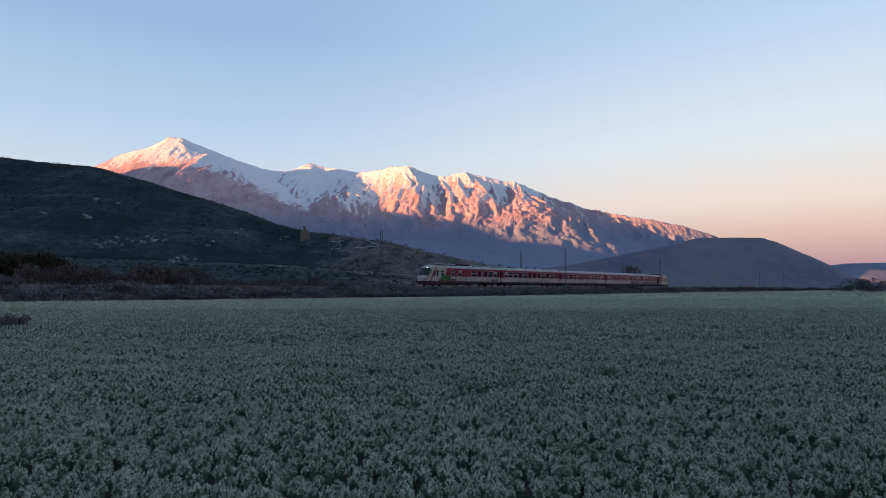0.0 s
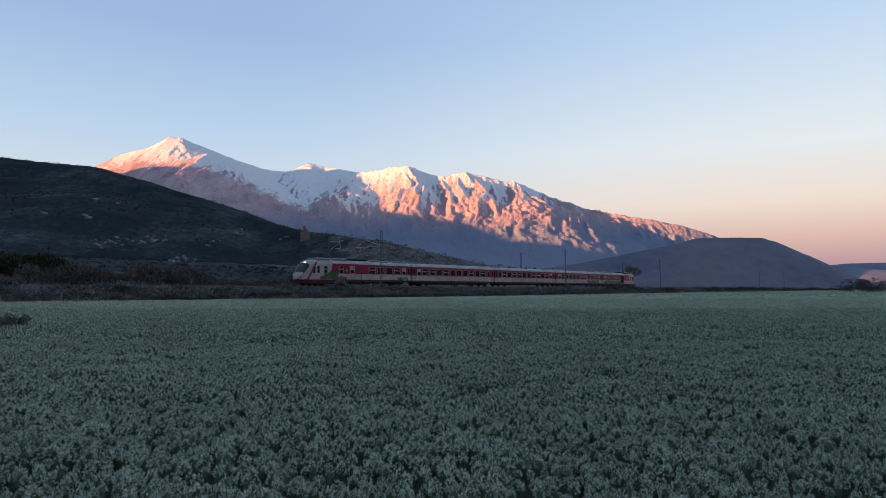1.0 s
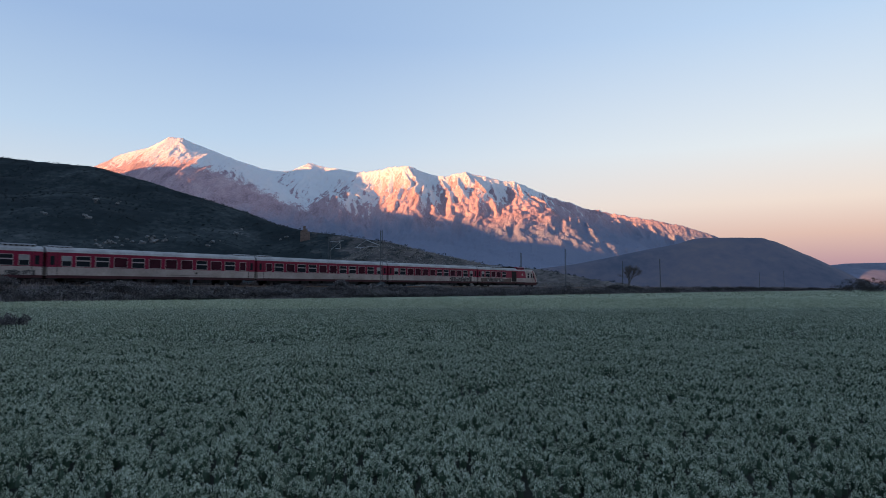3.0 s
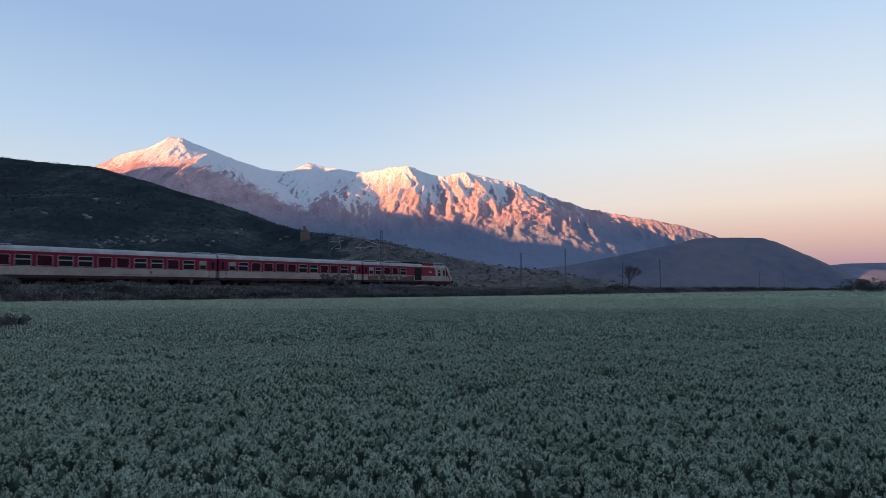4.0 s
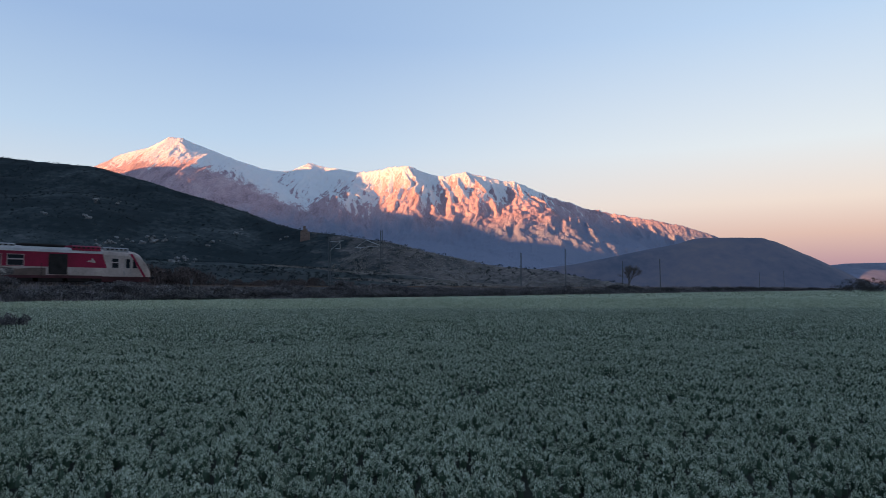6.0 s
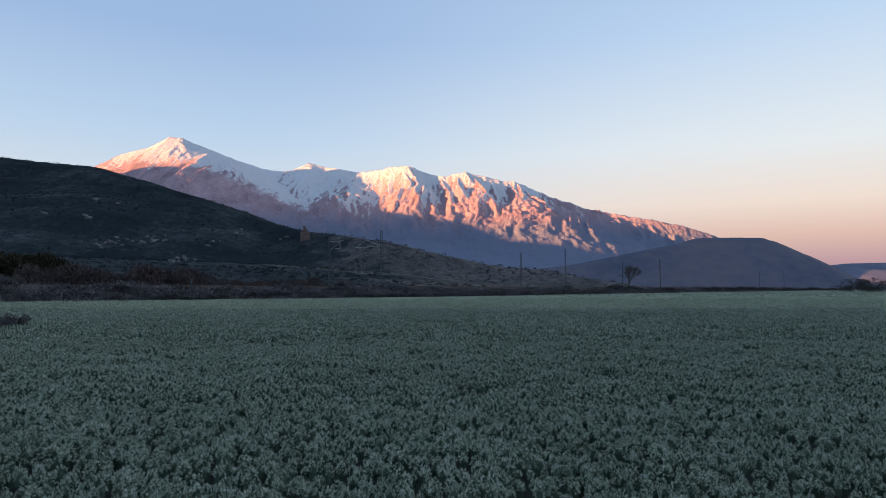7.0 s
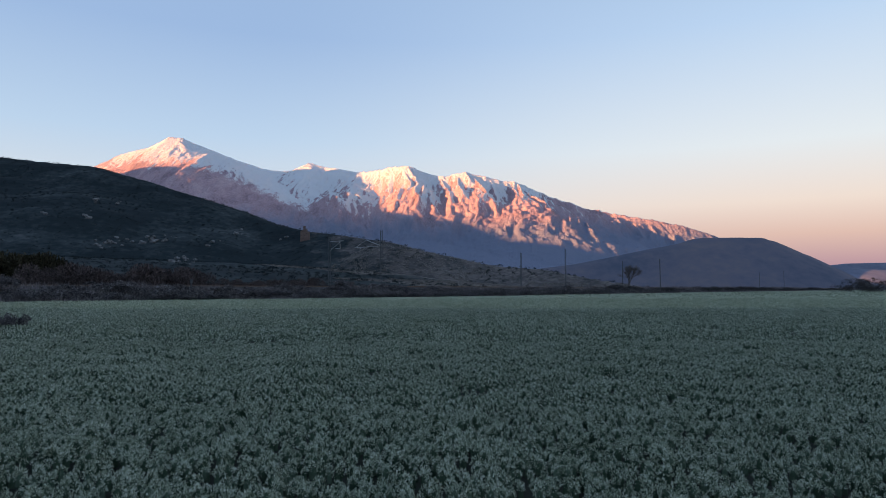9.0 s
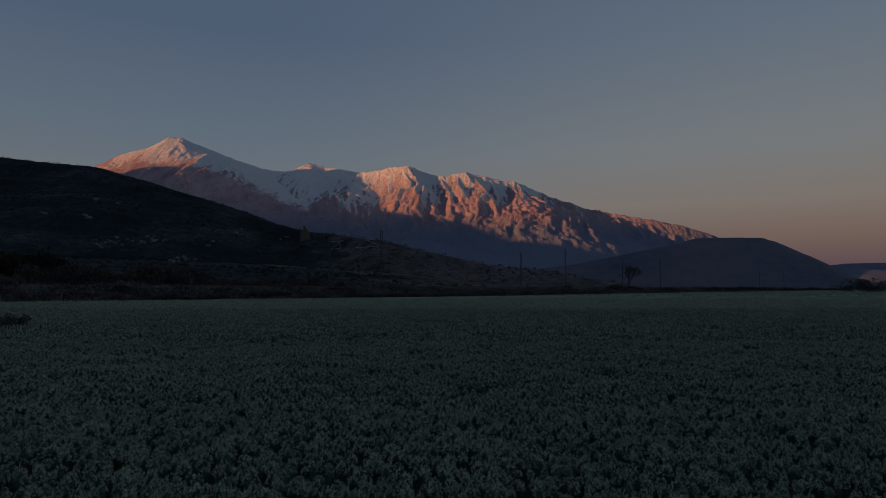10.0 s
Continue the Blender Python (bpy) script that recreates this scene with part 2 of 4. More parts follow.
def box(bm, x0, x1, y0, y1, z0, z1, bevel=0.0):
    m = Matrix.Translation(((x0 + x1) / 2, (y0 + y1) / 2, (z0 + z1) / 2)) @ Matrix.Diagonal((x1 - x0, y1 - y0, z1 - z0, 1))
    made = bmesh.ops.create_cube(bm, size=1.0, matrix=m)
    if bevel:
        edges = list({e for v in made["verts"] for e in v.link_edges})
        bmesh.ops.bevel(bm, geom=edges, offset=bevel, segments=1, affect="EDGES")
    return bm


def tube(bm, a, b, r0, r1=None, sides=6):
    a, b = Vector(a), Vector(b)
    q = (b - a).to_track_quat("Z", "Y").to_matrix().to_4x4()
    m = Matrix.Translation((a + b) / 2) @ q
    bmesh.ops.create_cone(bm, cap_ends=True, segments=sides, radius1=r0, radius2=r0 if r1 is None else r1, depth=(b - a).length, matrix=m)
    return bm


def fresh():
    return bmesh.new()




def value_noise(x, y, seed=0):
    """Smooth noise from -1 to 1 on a unit lattice."""
    xi, yi = np.floor(x).astype(np.int64), np.floor(y).astype(np.int64)
    fx, fy = x - xi, y - yi
    fx, fy = fx * fx * fx * (fx * (fx * 6 - 15) + 10), fy * fy * fy * (fy * (fy * 6 - 15) + 10)

    def h(i, j):
        n = (i * 374761393 + j * 668265263 + seed * 144665) & 0xFFFFFFFF
        n = ((n ^ (n >> 13)) * 1274126177) & 0xFFFFFFFF
        return ((n ^ (n >> 16)) & 0xFFFF) / 32767.5 - 1
    a, b, c, d = h(xi, yi), h(xi + 1, yi), h(xi, yi + 1), h(xi + 1, yi + 1)
    return (a * (1 - fx) + b * fx) * (1 - fy) + (c * (1 - fx) + d * fx) * fy


def fbm(x, y, scale, octaves=5, seed=0, ridged=False, gain=0.5):
    total, amp, f = np.zeros_like(x), 1.0, 1.0 / scale
    for i in range(octaves):
        v = value_noise(x * f + 17.3 * i, y * f - 9.1 * i, seed + i)
        total += amp * (1 - 2 * np.abs(v) if ridged else v)
        amp, f = amp * gain, f * 2.03
    return total


def spine_height(X, Y, spine, slope, soft=0.0, blunt=0.0):
    """Height of a ridge that follows the spine's points (x, y, z) and falls away on both sides; soft rounds the foot and blunt the crest, in metres."""
    best = np.full(X.shape, -1e9)
    for (x0, y0, z0), (x1, y1, z1) in zip(spine, spine[1:]):
        dx, dy = x1 - x0, y1 - y0
        t = np.clip(((X - x0) * dx + (Y - y0) * dy) / (dx * dx + dy * dy), 0, 1)
        d = np.hypot(X - x0 - t * dx, Y - y0 - t * dy)
        best = np.maximum(best, z0 + t * (z1 - z0) - slope * (np.sqrt(d * d + blunt * blunt) - blunt))
    return soft * np.log1p(np.exp(np.minimum(best / soft, 60))) if soft else best


def terrain(name, x0, x1, y0, y1, nx, ny, height, mat, label, category, smooth=True):
    xs, ys = np.linspace(x0, x1, nx), np.linspace(y0, y1, ny)
    X, Y = np.meshgrid(xs, ys)
    Z = height(X, Y)
    i = np.arange(nx * ny).reshape(ny, nx)
    faces = np.stack([i[:-1, :-1], i[:-1, 1:], i[1:, 1:], i[1:, :-1]], -1).reshape(-1, 4)
    ob = new(name, mesh_from(name, np.stack([X, Y, Z], -1).reshape(-1, 3), faces, mat, smooth))
    return tagged(ob, label, category, kind="structure")


# ---- the line of the railway: s metres along it, b metres beyond it ----
ALONG, BEYOND = Vector((0.618, 0.786, 0)).normalized(), Vector((-0.786, 0.618, 0)).normalized()
ORIGIN = Vector((-3.2, 120.0, 0))
RAIL_TOP = 1.72


def on_line(s, b, z=0.0):
    return ORIGIN + ALONG * s + BEYOND * b + Vector((0, 0, z))


def line_pose(s, b, z=0.0, turn=0.0):
    """A pose whose x runs along the railway."""
    p = on_line(s, b, z)
    return pose(p.x, p.y, p.z, 0, 0, math.degrees(math.atan2(ALONG.y, ALONG.x)) + turn)


def to_line(X, Y):
    dx, dy = X - ORIGIN.x, Y - ORIGIN.y
    return dx * ALONG.x + dy * ALONG.y, dx * BEYOND.x + dy * BEYOND.y


# ---- large forms ----
HILL_SPINE = [(-1150, 900, 250), (-700, 720, 165), (-428, 620, 128), (-378, 610, 121), (-324, 600, 114.7), (-269.5, 585, 99.4), (-213, 560, 80.8),
              (-143, 520, 55), (-104.6, 490, 45.4), (-75.6, 470, 40.7), (-40, 440, 33.6), (-8.8, 420, 25), (30, 400, 15.9), (56.8, 370, 12.3), (80.5, 335, 6), (96, 300, 1.5)]


def hill_height(X, Y):
    Z = spine_height(X, Y, HILL_SPINE, 0.38)
    Z = np.maximum(Z, 0.075 * np.maximum(to_line(X, Y)[1] - 20, 0) * np.clip(1 - (X + 20) / 130, 0, 1) - 1.0 - 0.0002 * np.maximum(Y - 300, 0) ** 2)
    s, b = to_line(X, Y)
    foot = np.clip((b - 9) / 30, 0, 1)
    Z = np.maximum(Z, -0.6) * foot * foot * (3 - 2 * foot)
    crest = np.clip(1 - (spine_height(X, Y, HILL_SPINE, 3.0) / np.maximum(spine_height(X, Y, HILL_SPINE, 0.38), 1)), 0.1, 1)
    rough = crest * (fbm(X, Y, 90, 5, 3) * 0.06 * np.maximum(Z, 0) + fbm(X, Y, 22, 4, 9) * 0.5 * foot)
    return Z + rough - 0.35 * (1 - foot)


terrain("hillside", -1300, 420, 60, 1300, 430, 310, hill_height, M_HILL, "dark scrub-covered hillside rising behind the railway", "hill")


def cone_hill(X, Y):
    spine = [(100, 1510, 30), (306, 1510, 59), (430, 1510, 82), (539, 1510, 103), (586, 1510, 117), (624, 1510, 125), (662, 1510, 126.5), (694, 1510, 125.5), (728, 1510, 125), (756, 1510, 116),
             (785, 1510, 103), (828, 1510, 85), (875, 1510, 63), (922, 1510, 40), (960, 1510, 26), (1010, 1540, 2)]
    return spine_height(X, Y, spine, 0.60, soft=2, blunt=16) + fbm(X, Y, 160, 4, 21) * 1.3 - 0.5


terrain("round_hill", -100, 1500, 1050, 2000, 240, 150, cone_hill, M_FARHILL, "smooth round hill beyond the fields, coloured blue-grey for haze", "hill")


def far_ridge(X, Y):
    near = [(1900, 4000, 90), (2287, 4000, 105), (2497, 4000, 127), (2734, 4000, 116), (3100, 3950, 130), (3900, 3700, 170)]
    back = [(2300, 4700, 150), (2689, 4700, 165), (2935, 4700, 182), (3214, 4700, 194), (3700, 4600, 190)]
    return np.maximum(spine_height(X, Y, near, 0.3), spine_height(X, Y, back, 0.4)) + fbm(X, Y, 300, 4, 30) * 6


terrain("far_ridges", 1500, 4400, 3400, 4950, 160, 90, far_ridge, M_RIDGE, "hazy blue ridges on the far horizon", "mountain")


def mountain_height(X, Y):
    main = [(-3300, 4100, 520), (-2700, 4050, 640), (-2162, 4000, 757), (-2000, 3990, 828), (-1834, 3985, 868), (-1700, 3980, 934), (-1612, 3980, 927), (-1545, 3990, 894),
            (-1360, 4020, 825), (-1226, 4050, 777), (-1088, 4070, 741), (-965, 4080, 738), (-842, 4050, 786), (-747, 4060, 760), (-514, 4060, 725),
            (-296, 4010, 750), (-218, 4000, 760), (-78, 4010, 702), (21, 3980, 690), (132, 3960, 714), (335, 3970, 667), (458, 3980, 651), (618, 4000, 583),
            (867, 4020, 501), (1048, 4040, 468), (1337, 4060, 420), (1557, 4080, 379), (1685, 4090, 340), (1990, 4100, 215)]
    spurs = [
        [(-1680, 3980, 930), (-1560, 3880, 860), (-1385, 3800, 735), (-1240, 3720, 672), (-1041, 3550, 540), (-716, 3350, 395), (-452, 3150, 265), (-216, 2950, 110)],
        [(-640, 3750, 545), (-581, 3600, 480), (-416, 3300, 300), (-300, 3050, 120)],
        [(-218, 4000, 760), (-140, 3800, 610), (-44, 3600, 455), (18, 3400, 320), (44, 3150, 165)],
        [(132, 3960, 714), (219, 3780, 585), (299, 3550, 415), (335, 3300, 260), (360, 3100, 130)],
        [(458, 3980, 651), (500, 3800, 530), (470, 3600, 395), (652, 3450, 300), (800, 3360, 250), (890, 3310, 215), (960, 3230, 60)],
        [(828, 3840, 478), (980, 3660, 352), (1120, 3510, 228)],
        [(1230, 3735, 386), (1305, 3590, 266), (1360, 3450, 147)],
    ]
    # the crest runs far back between the first and the third summit and leaves a deep snow bowl
    back = [(-1612, 1.0), (-1545, 1.01), (-1360, 1.04), (-1226, 1.07), (-1088, 1.10), (-965, 1.115), (-842, 1.115), (-747, 1.105), (-514, 1.06), (-296, 1.01), (-218, 1.0), (540, 1.0), (867, 0.955), (1337, 0.92), (1685, 0.90)]
    far = [float(np.interp(x, [b[0] for b in back], [b[1] for b in back])) for x, y, z in main]
    main = [(x * k, y * k, z * k) for (x, y, z), k in zip(main, far)]
    steep = np.interp(X, [-3300, -1750, -1560, -1400, -560, -380, 600, 2300], [0.85, 0.80, 0.70, 0.52, 0.55, 0.95, 0.90, 0.80])
    Z = spine_height(X, Y, main, steep)
    apron = [(x, y - 150, z * 0.50) for x, y, z in main]
    Z = np.maximum(Z, spine_height(X, Y, apron, 0.26))
    # rocky buttresses down the sunny face
    g = random.Random(12)
    mx, my, mz = ([p[k] for p in main] for k in range(3))
    x = -400.0
    while x < 1650:
        y, z = float(np.interp(x, mx, my)), float(np.interp(x, mx, mz))
        run, drift, fall = g.uniform(260, 480) * min(1, z / 600), g.uniform(-0.25, 0.55), g.uniform(0.55, 0.72)
        mid = x + drift * run * 0.45 + g.uniform(-25, 25)
        Z = np.maximum(Z, spine_height(X, Y, [(x, y, z - 6), (mid, y - run * 0.45, z - 6 - fall * run * 0.45), (x + drift * run, y - run, z - 6 - fall * run * 1.05)], 0.98))
        x += g.uniform(55, 120)
    for sp in spurs:
        Z = np.maximum(Z, spine_height(X, Y, sp, 0.74))
    shoulder = [(458, 3985, 642), (480, 3800, 545), (470, 3620, 425), (430, 3450, 300)]
    Z = np.maximum(np.maximum(Z, spine_height(X, Y, shoulder, 0.48)), 0)
    k = np.clip(Z / 420, 0, 1)
    crest = np.clip(1.15 - spine_height(X, Y, main, 4.0) / np.maximum(spine_height(X, Y, main, steep), 1), 0.25, 1)
    calm = np.interp(X, [-1000, -500], [0.5, 1.0])        # the first summit is smoother
    wander = X + fbm(X, Y, 300, 2, 12) * 40
    gullies = fbm(wander, Y * 0.4, 120, 6, 41, ridged=True, gain=0.57) - 0.5
    runnels = fbm(wander, Y * 0.22, 42, 4, 88, ridged=True, gain=0.6) - 0.5
    return Z + k * calm * (crest * gullies * 14 + np.maximum(crest, 0.4) * runnels * 6 + np.maximum(crest, 0.5) * fbm(X, Y, 38, 4, 55, gain=0.7) * 6.0) + 8


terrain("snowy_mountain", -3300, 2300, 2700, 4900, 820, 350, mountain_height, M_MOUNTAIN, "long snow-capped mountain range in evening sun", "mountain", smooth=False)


def shade_ridge(X, Y):
    """The ridge on the sunset side, behind the camera, whose shadow fills the valley."""
    u, w = X * 0.93 + Y * 0.37, X * 0.37 - Y * 0.93
    crest = np.interp(w, [-4900, -4414, -4150, -4100, -4045, -3980, -3900, -3732, -3517, -3350, -3174, -2918, -2749, -2400, -800, 0, 2600],
                      [620, 650, 745, 790, 845, 862, 875, 826, 717, 687, 645, 561, 527, 500, 470, 420, 320])
    return crest * np.clip(1 - np.abs(u + 1800) / 900, -0.02, 1) + fbm(X, Y, 170, 4, 77) * 13 * np.clip(1 - np.abs(u + 1800) / 900, 0, 1)


def ridge_behind():
    us, ws = np.linspace(-2750, -850, 40), np.linspace(-4900, 2600, 220)
    U, W = np.meshgrid(us, ws)
    X, Y = (U * 0.93 + W * 0.37) / 1.0018, (U * 0.37 - W * 0.93) / 1.0018
    i = np.arange(U.size).reshape(U.shape)
    faces = np.stack([i[:-1, :-1], i[:-1, 1:], i[1:, 1:], i[1:, :-1]], -1).reshape(-1, 4)
    ob = new("ridge_behind", mesh_from("ridge_behind", np.stack([X, Y, shade_ridge(X, Y)], -1).reshape(-1, 3), faces, M_FARHILL, True))
    tagged(ob, "dark ridge that shades the valley at sunset", "mountain", kind="structure")


ridge_behind()


def reflected_hills():
    """Low dark hills added out of view, to the side and behind, so the train windows don't reflect bright horizon."""
    az, r = np.meshgrid(np.radians(np.linspace(52, 235, 120)), np.linspace(700, 1500, 16))
    X, Y = r * np.sin(az), r * np.cos(az)
    swell = np.sin((r - 700) / 800 * np.pi) * np.clip(np.degrees(az) - 52, 0, 20) / 20 * np.clip(235 - np.degrees(az), 0, 20) / 20
    Z = swell * (120 + 40 * fbm(X, Y, 400, 3, 15)) - 4
    i = np.arange(X.size).reshape(X.shape)
    faces = np.stack([i[:-1, :-1], i[1:, :-1], i[1:, 1:], i[:-1, 1:]], -1).reshape(-1, 4)
    ob = new("unseen_hills", mesh_from("unseen_hills", np.stack([X, Y, Z], -1).reshape(-1, 3), faces, M_FARHILL, True))
    tagged(ob, "added low dark hills out of view, for the train windows to reflect", "hill", kind="structure")


reflected_hills()


def field_rise(X, Y):
    return fbm(X, Y, 60, 2, 5) * 0.10


def ground_height(X, Y):
    s, b = to_line(X, Y)
    bank = np.clip(1 - np.maximum(np.abs(b) - 4.0, 0) / 5.5, 0, 1)
    near = np.clip(1 - np.hypot(X, Y) / 700, 0, 1)
    return field_rise(X, Y) * near + bank * (RAIL_TOP - 0.55) * (np.abs(s) < 900) - 0.02 - 3 * np.clip((np.hypot(X, Y) - 600) / 900, 0, 1)


def ground():
    """One sheet to the horizon, finer towards the middle."""
    t = np.linspace(-1, 1, 361)
    k = np.sign(t) * (np.abs(t) * 160 + np.abs(t) ** 6 * 5200)
    X, Y = np.meshgrid(k, k + 90)
    i = np.arange(X.size).reshape(X.shape)
    faces = np.stack([i[:-1, :-1], i[:-1, 1:], i[1:, 1:], i[1:, :-1]], -1).reshape(-1, 4)
    ob = new("ground", mesh_from("ground", np.stack([X, Y, ground_height(X, Y)], -1).reshape(-1, 3), faces, M_SOIL, True))
    tagged(ob, "flat dark soil of the frosty field and valley", "ground", kind="structure")


ground()


# ---- field crop ----
def leaf_cloud(centres, sizes, leaves, leaf, flat=0.55, lift=0.5, seed=1, tip=0.55, pair=True):
    """Many small leaves round each centre, turned outwards: every leaf one bent pair of triangles, or one triangle."""
    g = np.random.default_rng(seed)
    n = len(centres)
    N = n * leaves
    C = np.repeat(centres, leaves, 0)
    S = np.repeat(sizes, leaves)
    az = g.uniform(0, 2 * np.pi, N)
    el = np.arcsin(g.uniform(-0.15, 1, N))
    r = np.sqrt(g.uniform(0.45, 1, N))
    out = np.stack([np.cos(az) * np.cos(el), np.sin(az) * np.cos(el), np.sin(el) * flat], -1)
    P = C + out * (r * S)[:, None]
    d = out + g.normal(0, 0.45, (N, 3)) + np.array([0, 0, lift])
    d /= np.linalg.norm(d, axis=1)[:, None]
    side = np.cross(d, g.normal(0, 1, (N, 3)))
    side /= np.linalg.norm(side, axis=1)[:, None] + 1e-9
    L = (leaf * np.repeat(sizes / sizes.mean(), leaves) * g.uniform(0.7, 1.4, N))[:, None]
    if not pair:
        v = np.stack([P - d * L * 0.4 - side * L * tip * 0.5, P - d * L * 0.4 + side * L * tip * 0.5, P + d * L * 0.6], 1).reshape(-1, 3)
        return v, np.arange(3 * N).reshape(-1, 3)
    droop = np.array([0, 0, -0.25]) * L
    v = np.stack([P - d * L * 0.5, P + side * L * tip * 0.5, P + d * L * 0.5 + droop, P - side * L * tip * 0.5], 1).reshape(-1, 3)
    i = np.arange(N)[:, None] * 4
    return v, np.concatenate([i + [0, 1, 2], i + [0, 2, 3]], 0).reshape(2, N, 3).transpose(1, 0, 2).reshape(-1, 3)


FIELD_EDGE = -14.7      # metres from the railway on the camera's side


def sow(y0, y1, per_m2, seed, width=0.75):
    """Plants on an uneven lattice between the depths y0 and y1, on the camera's side of the field's edge."""
    g = np.random.default_rng(seed)
    step = per_m2 ** -0.5
    x, y = np.meshgrid(np.arange(-width * y1 - 1.5, width * y1 + 1.5, step), np.arange(y0, y1, step))
    x, y = x.ravel() + g.normal(0, 0.3 * step, x.size), y.ravel() + g.normal(0, 0.3 * step, y.size)
    s, b = to_line(x, y)
    keep = (np.abs(x) < width * y + 1.2) & (b < FIELD_EDGE + fbm(x, y, 9, 2, 60) * 0.7)
    gaps = fbm(x, y, 0.55, 3, 71) + 0.5 * fbm(x, y, 5, 2, 72)
    keep &= gaps + 0.8 * fbm(x, y, 0.28, 2, 73) + g.uniform(-0.3, 0.3, x.size) > -1.3
    return x[keep], y[keep], gaps[keep]


def crop(name, y0, y1, per_m2, size, leaves, leaf, seed, pair=True, tall=1.25):
    x, y, gaps = sow(y0, y1, per_m2, seed)
    g = np.random.default_rng(seed + 50)
    sizes = size * g.uniform(0.65, 1.35, len(x)) * (1 + 0.1 * np.clip(gaps, -1, 1))
    z = field_rise(x, y) + 0.05 + 0.03 * np.clip(gaps, -1.0, 1.2) + g.uniform(-0.03, 0.03, len(x))
    v, f = leaf_cloud(np.stack([x, y, z], -1), sizes, leaves, leaf, flat=tall, lift=0.25, seed=seed, pair=pair, tip=0.7)
    ob = new(name, mesh_from(name, v, f, M_CROP if y0 < 30 else M_CROP_FAR))
    tagged(ob, "low dense crop of frosted grey-green leaves", "crop", kind="stuff")
    if y0 > 30:
        return
    # added inside every plant: a small dark dome for its unfrosted inside and shaded gaps
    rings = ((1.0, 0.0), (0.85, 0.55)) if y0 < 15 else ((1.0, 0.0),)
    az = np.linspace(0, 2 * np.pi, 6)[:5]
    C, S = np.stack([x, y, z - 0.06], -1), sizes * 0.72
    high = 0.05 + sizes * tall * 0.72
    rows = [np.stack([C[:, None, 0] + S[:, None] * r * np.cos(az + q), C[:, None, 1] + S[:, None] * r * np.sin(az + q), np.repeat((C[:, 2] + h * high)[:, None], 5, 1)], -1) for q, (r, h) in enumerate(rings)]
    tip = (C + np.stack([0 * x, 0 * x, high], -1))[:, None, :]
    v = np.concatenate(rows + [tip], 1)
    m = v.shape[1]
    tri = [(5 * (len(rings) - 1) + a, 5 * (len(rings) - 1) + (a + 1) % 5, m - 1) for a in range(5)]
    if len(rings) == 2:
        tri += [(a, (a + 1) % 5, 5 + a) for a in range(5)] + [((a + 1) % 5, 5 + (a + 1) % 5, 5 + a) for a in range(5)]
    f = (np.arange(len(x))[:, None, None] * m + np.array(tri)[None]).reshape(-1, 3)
    ob = new("crop_stems", mesh_from("crop_stems", v.reshape(-1, 3), f, M_CORE))
    tagged(ob, "dark green cores of the crop, for unfrosted insides and shade", "crop", kind="stuff")


crop("field_crop", 1.5, 7.0, 112, 0.040, 96, 0.012, 11, False, 1.4)
crop("field_crop", 7.0, 16.0, 100, 0.042, 34, 0.0175, 12, False, 1.4)
crop("field_crop", 16.0, 40.0, 44, 0.058, 9, 0.036, 13, False, 1.5)
crop("field_crop", 40.0, 100.0, 10, 0.13, 9, 0.07, 14, False, 0.7)
crop("field_crop", 100.0, 260.0, 0.6, 0.26, 7, 0.22, 15, False, 0.5)


def canopy():
    """The closed leaf canopy of the field, farther off and to the sides, as one uneven sheet."""
    bs, ss = np.linspace(FIELD_EDGE - 0.2, -330, 300), np.linspace(-330, 520, 520)
    S, B = np.meshgrid(ss, bs)
    X, Y = ORIGIN.x + ALONG.x * S + BEYOND.x * B, ORIGIN.y + ALONG.y * S + BEYOND.y * B
    far = np.clip((np.hypot(X, Y) - 30) / 60, 0, 1)
    Z = field_rise(X, Y) - 0.06 + 0.19 * far + fbm(X, Y, 2.2, 3, 64) * 0.05 * far
    i = np.arange(X.size).reshape(X.shape)
    faces = np.stack([i[:-1, :-1], i[:-1, 1:], i[1:, 1:], i[1:, :-1]], -1).reshape(-1, 4)
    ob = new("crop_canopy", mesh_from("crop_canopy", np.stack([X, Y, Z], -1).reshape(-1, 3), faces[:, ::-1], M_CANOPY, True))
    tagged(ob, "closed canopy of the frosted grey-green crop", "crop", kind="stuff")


canopy()


# ---- weeds, bushes and scrub ----
def blades(x, y, z, tall, wide, seed, lean=0.25):
    """Upright dry stems: thin bent triangles."""
    g = np.random.default_rng(seed)
    n = len(x)
    base = np.stack([x, y, z], -1)
    h = tall * g.uniform(0.45, 1.2, n)
    az = g.uniform(0, 2 * np.pi, n)
    w = wide * g.uniform(0.6, 1.5, n)
    side = np.stack([np.cos(az), np.sin(az), 0 * az], -1) * w[:, None]
    tip = np.stack([g.normal(0, lean, n) * h, g.normal(0, lean, n) * h, h], -1)
    v = np.stack([base - side, base + side, base + tip], 1).reshape(-1, 3)
    return v, np.arange(3 * n).reshape(-1, 3)


def ground_at(x, y):
    return np.maximum(ground_height(x, y), hill_height(x, y))


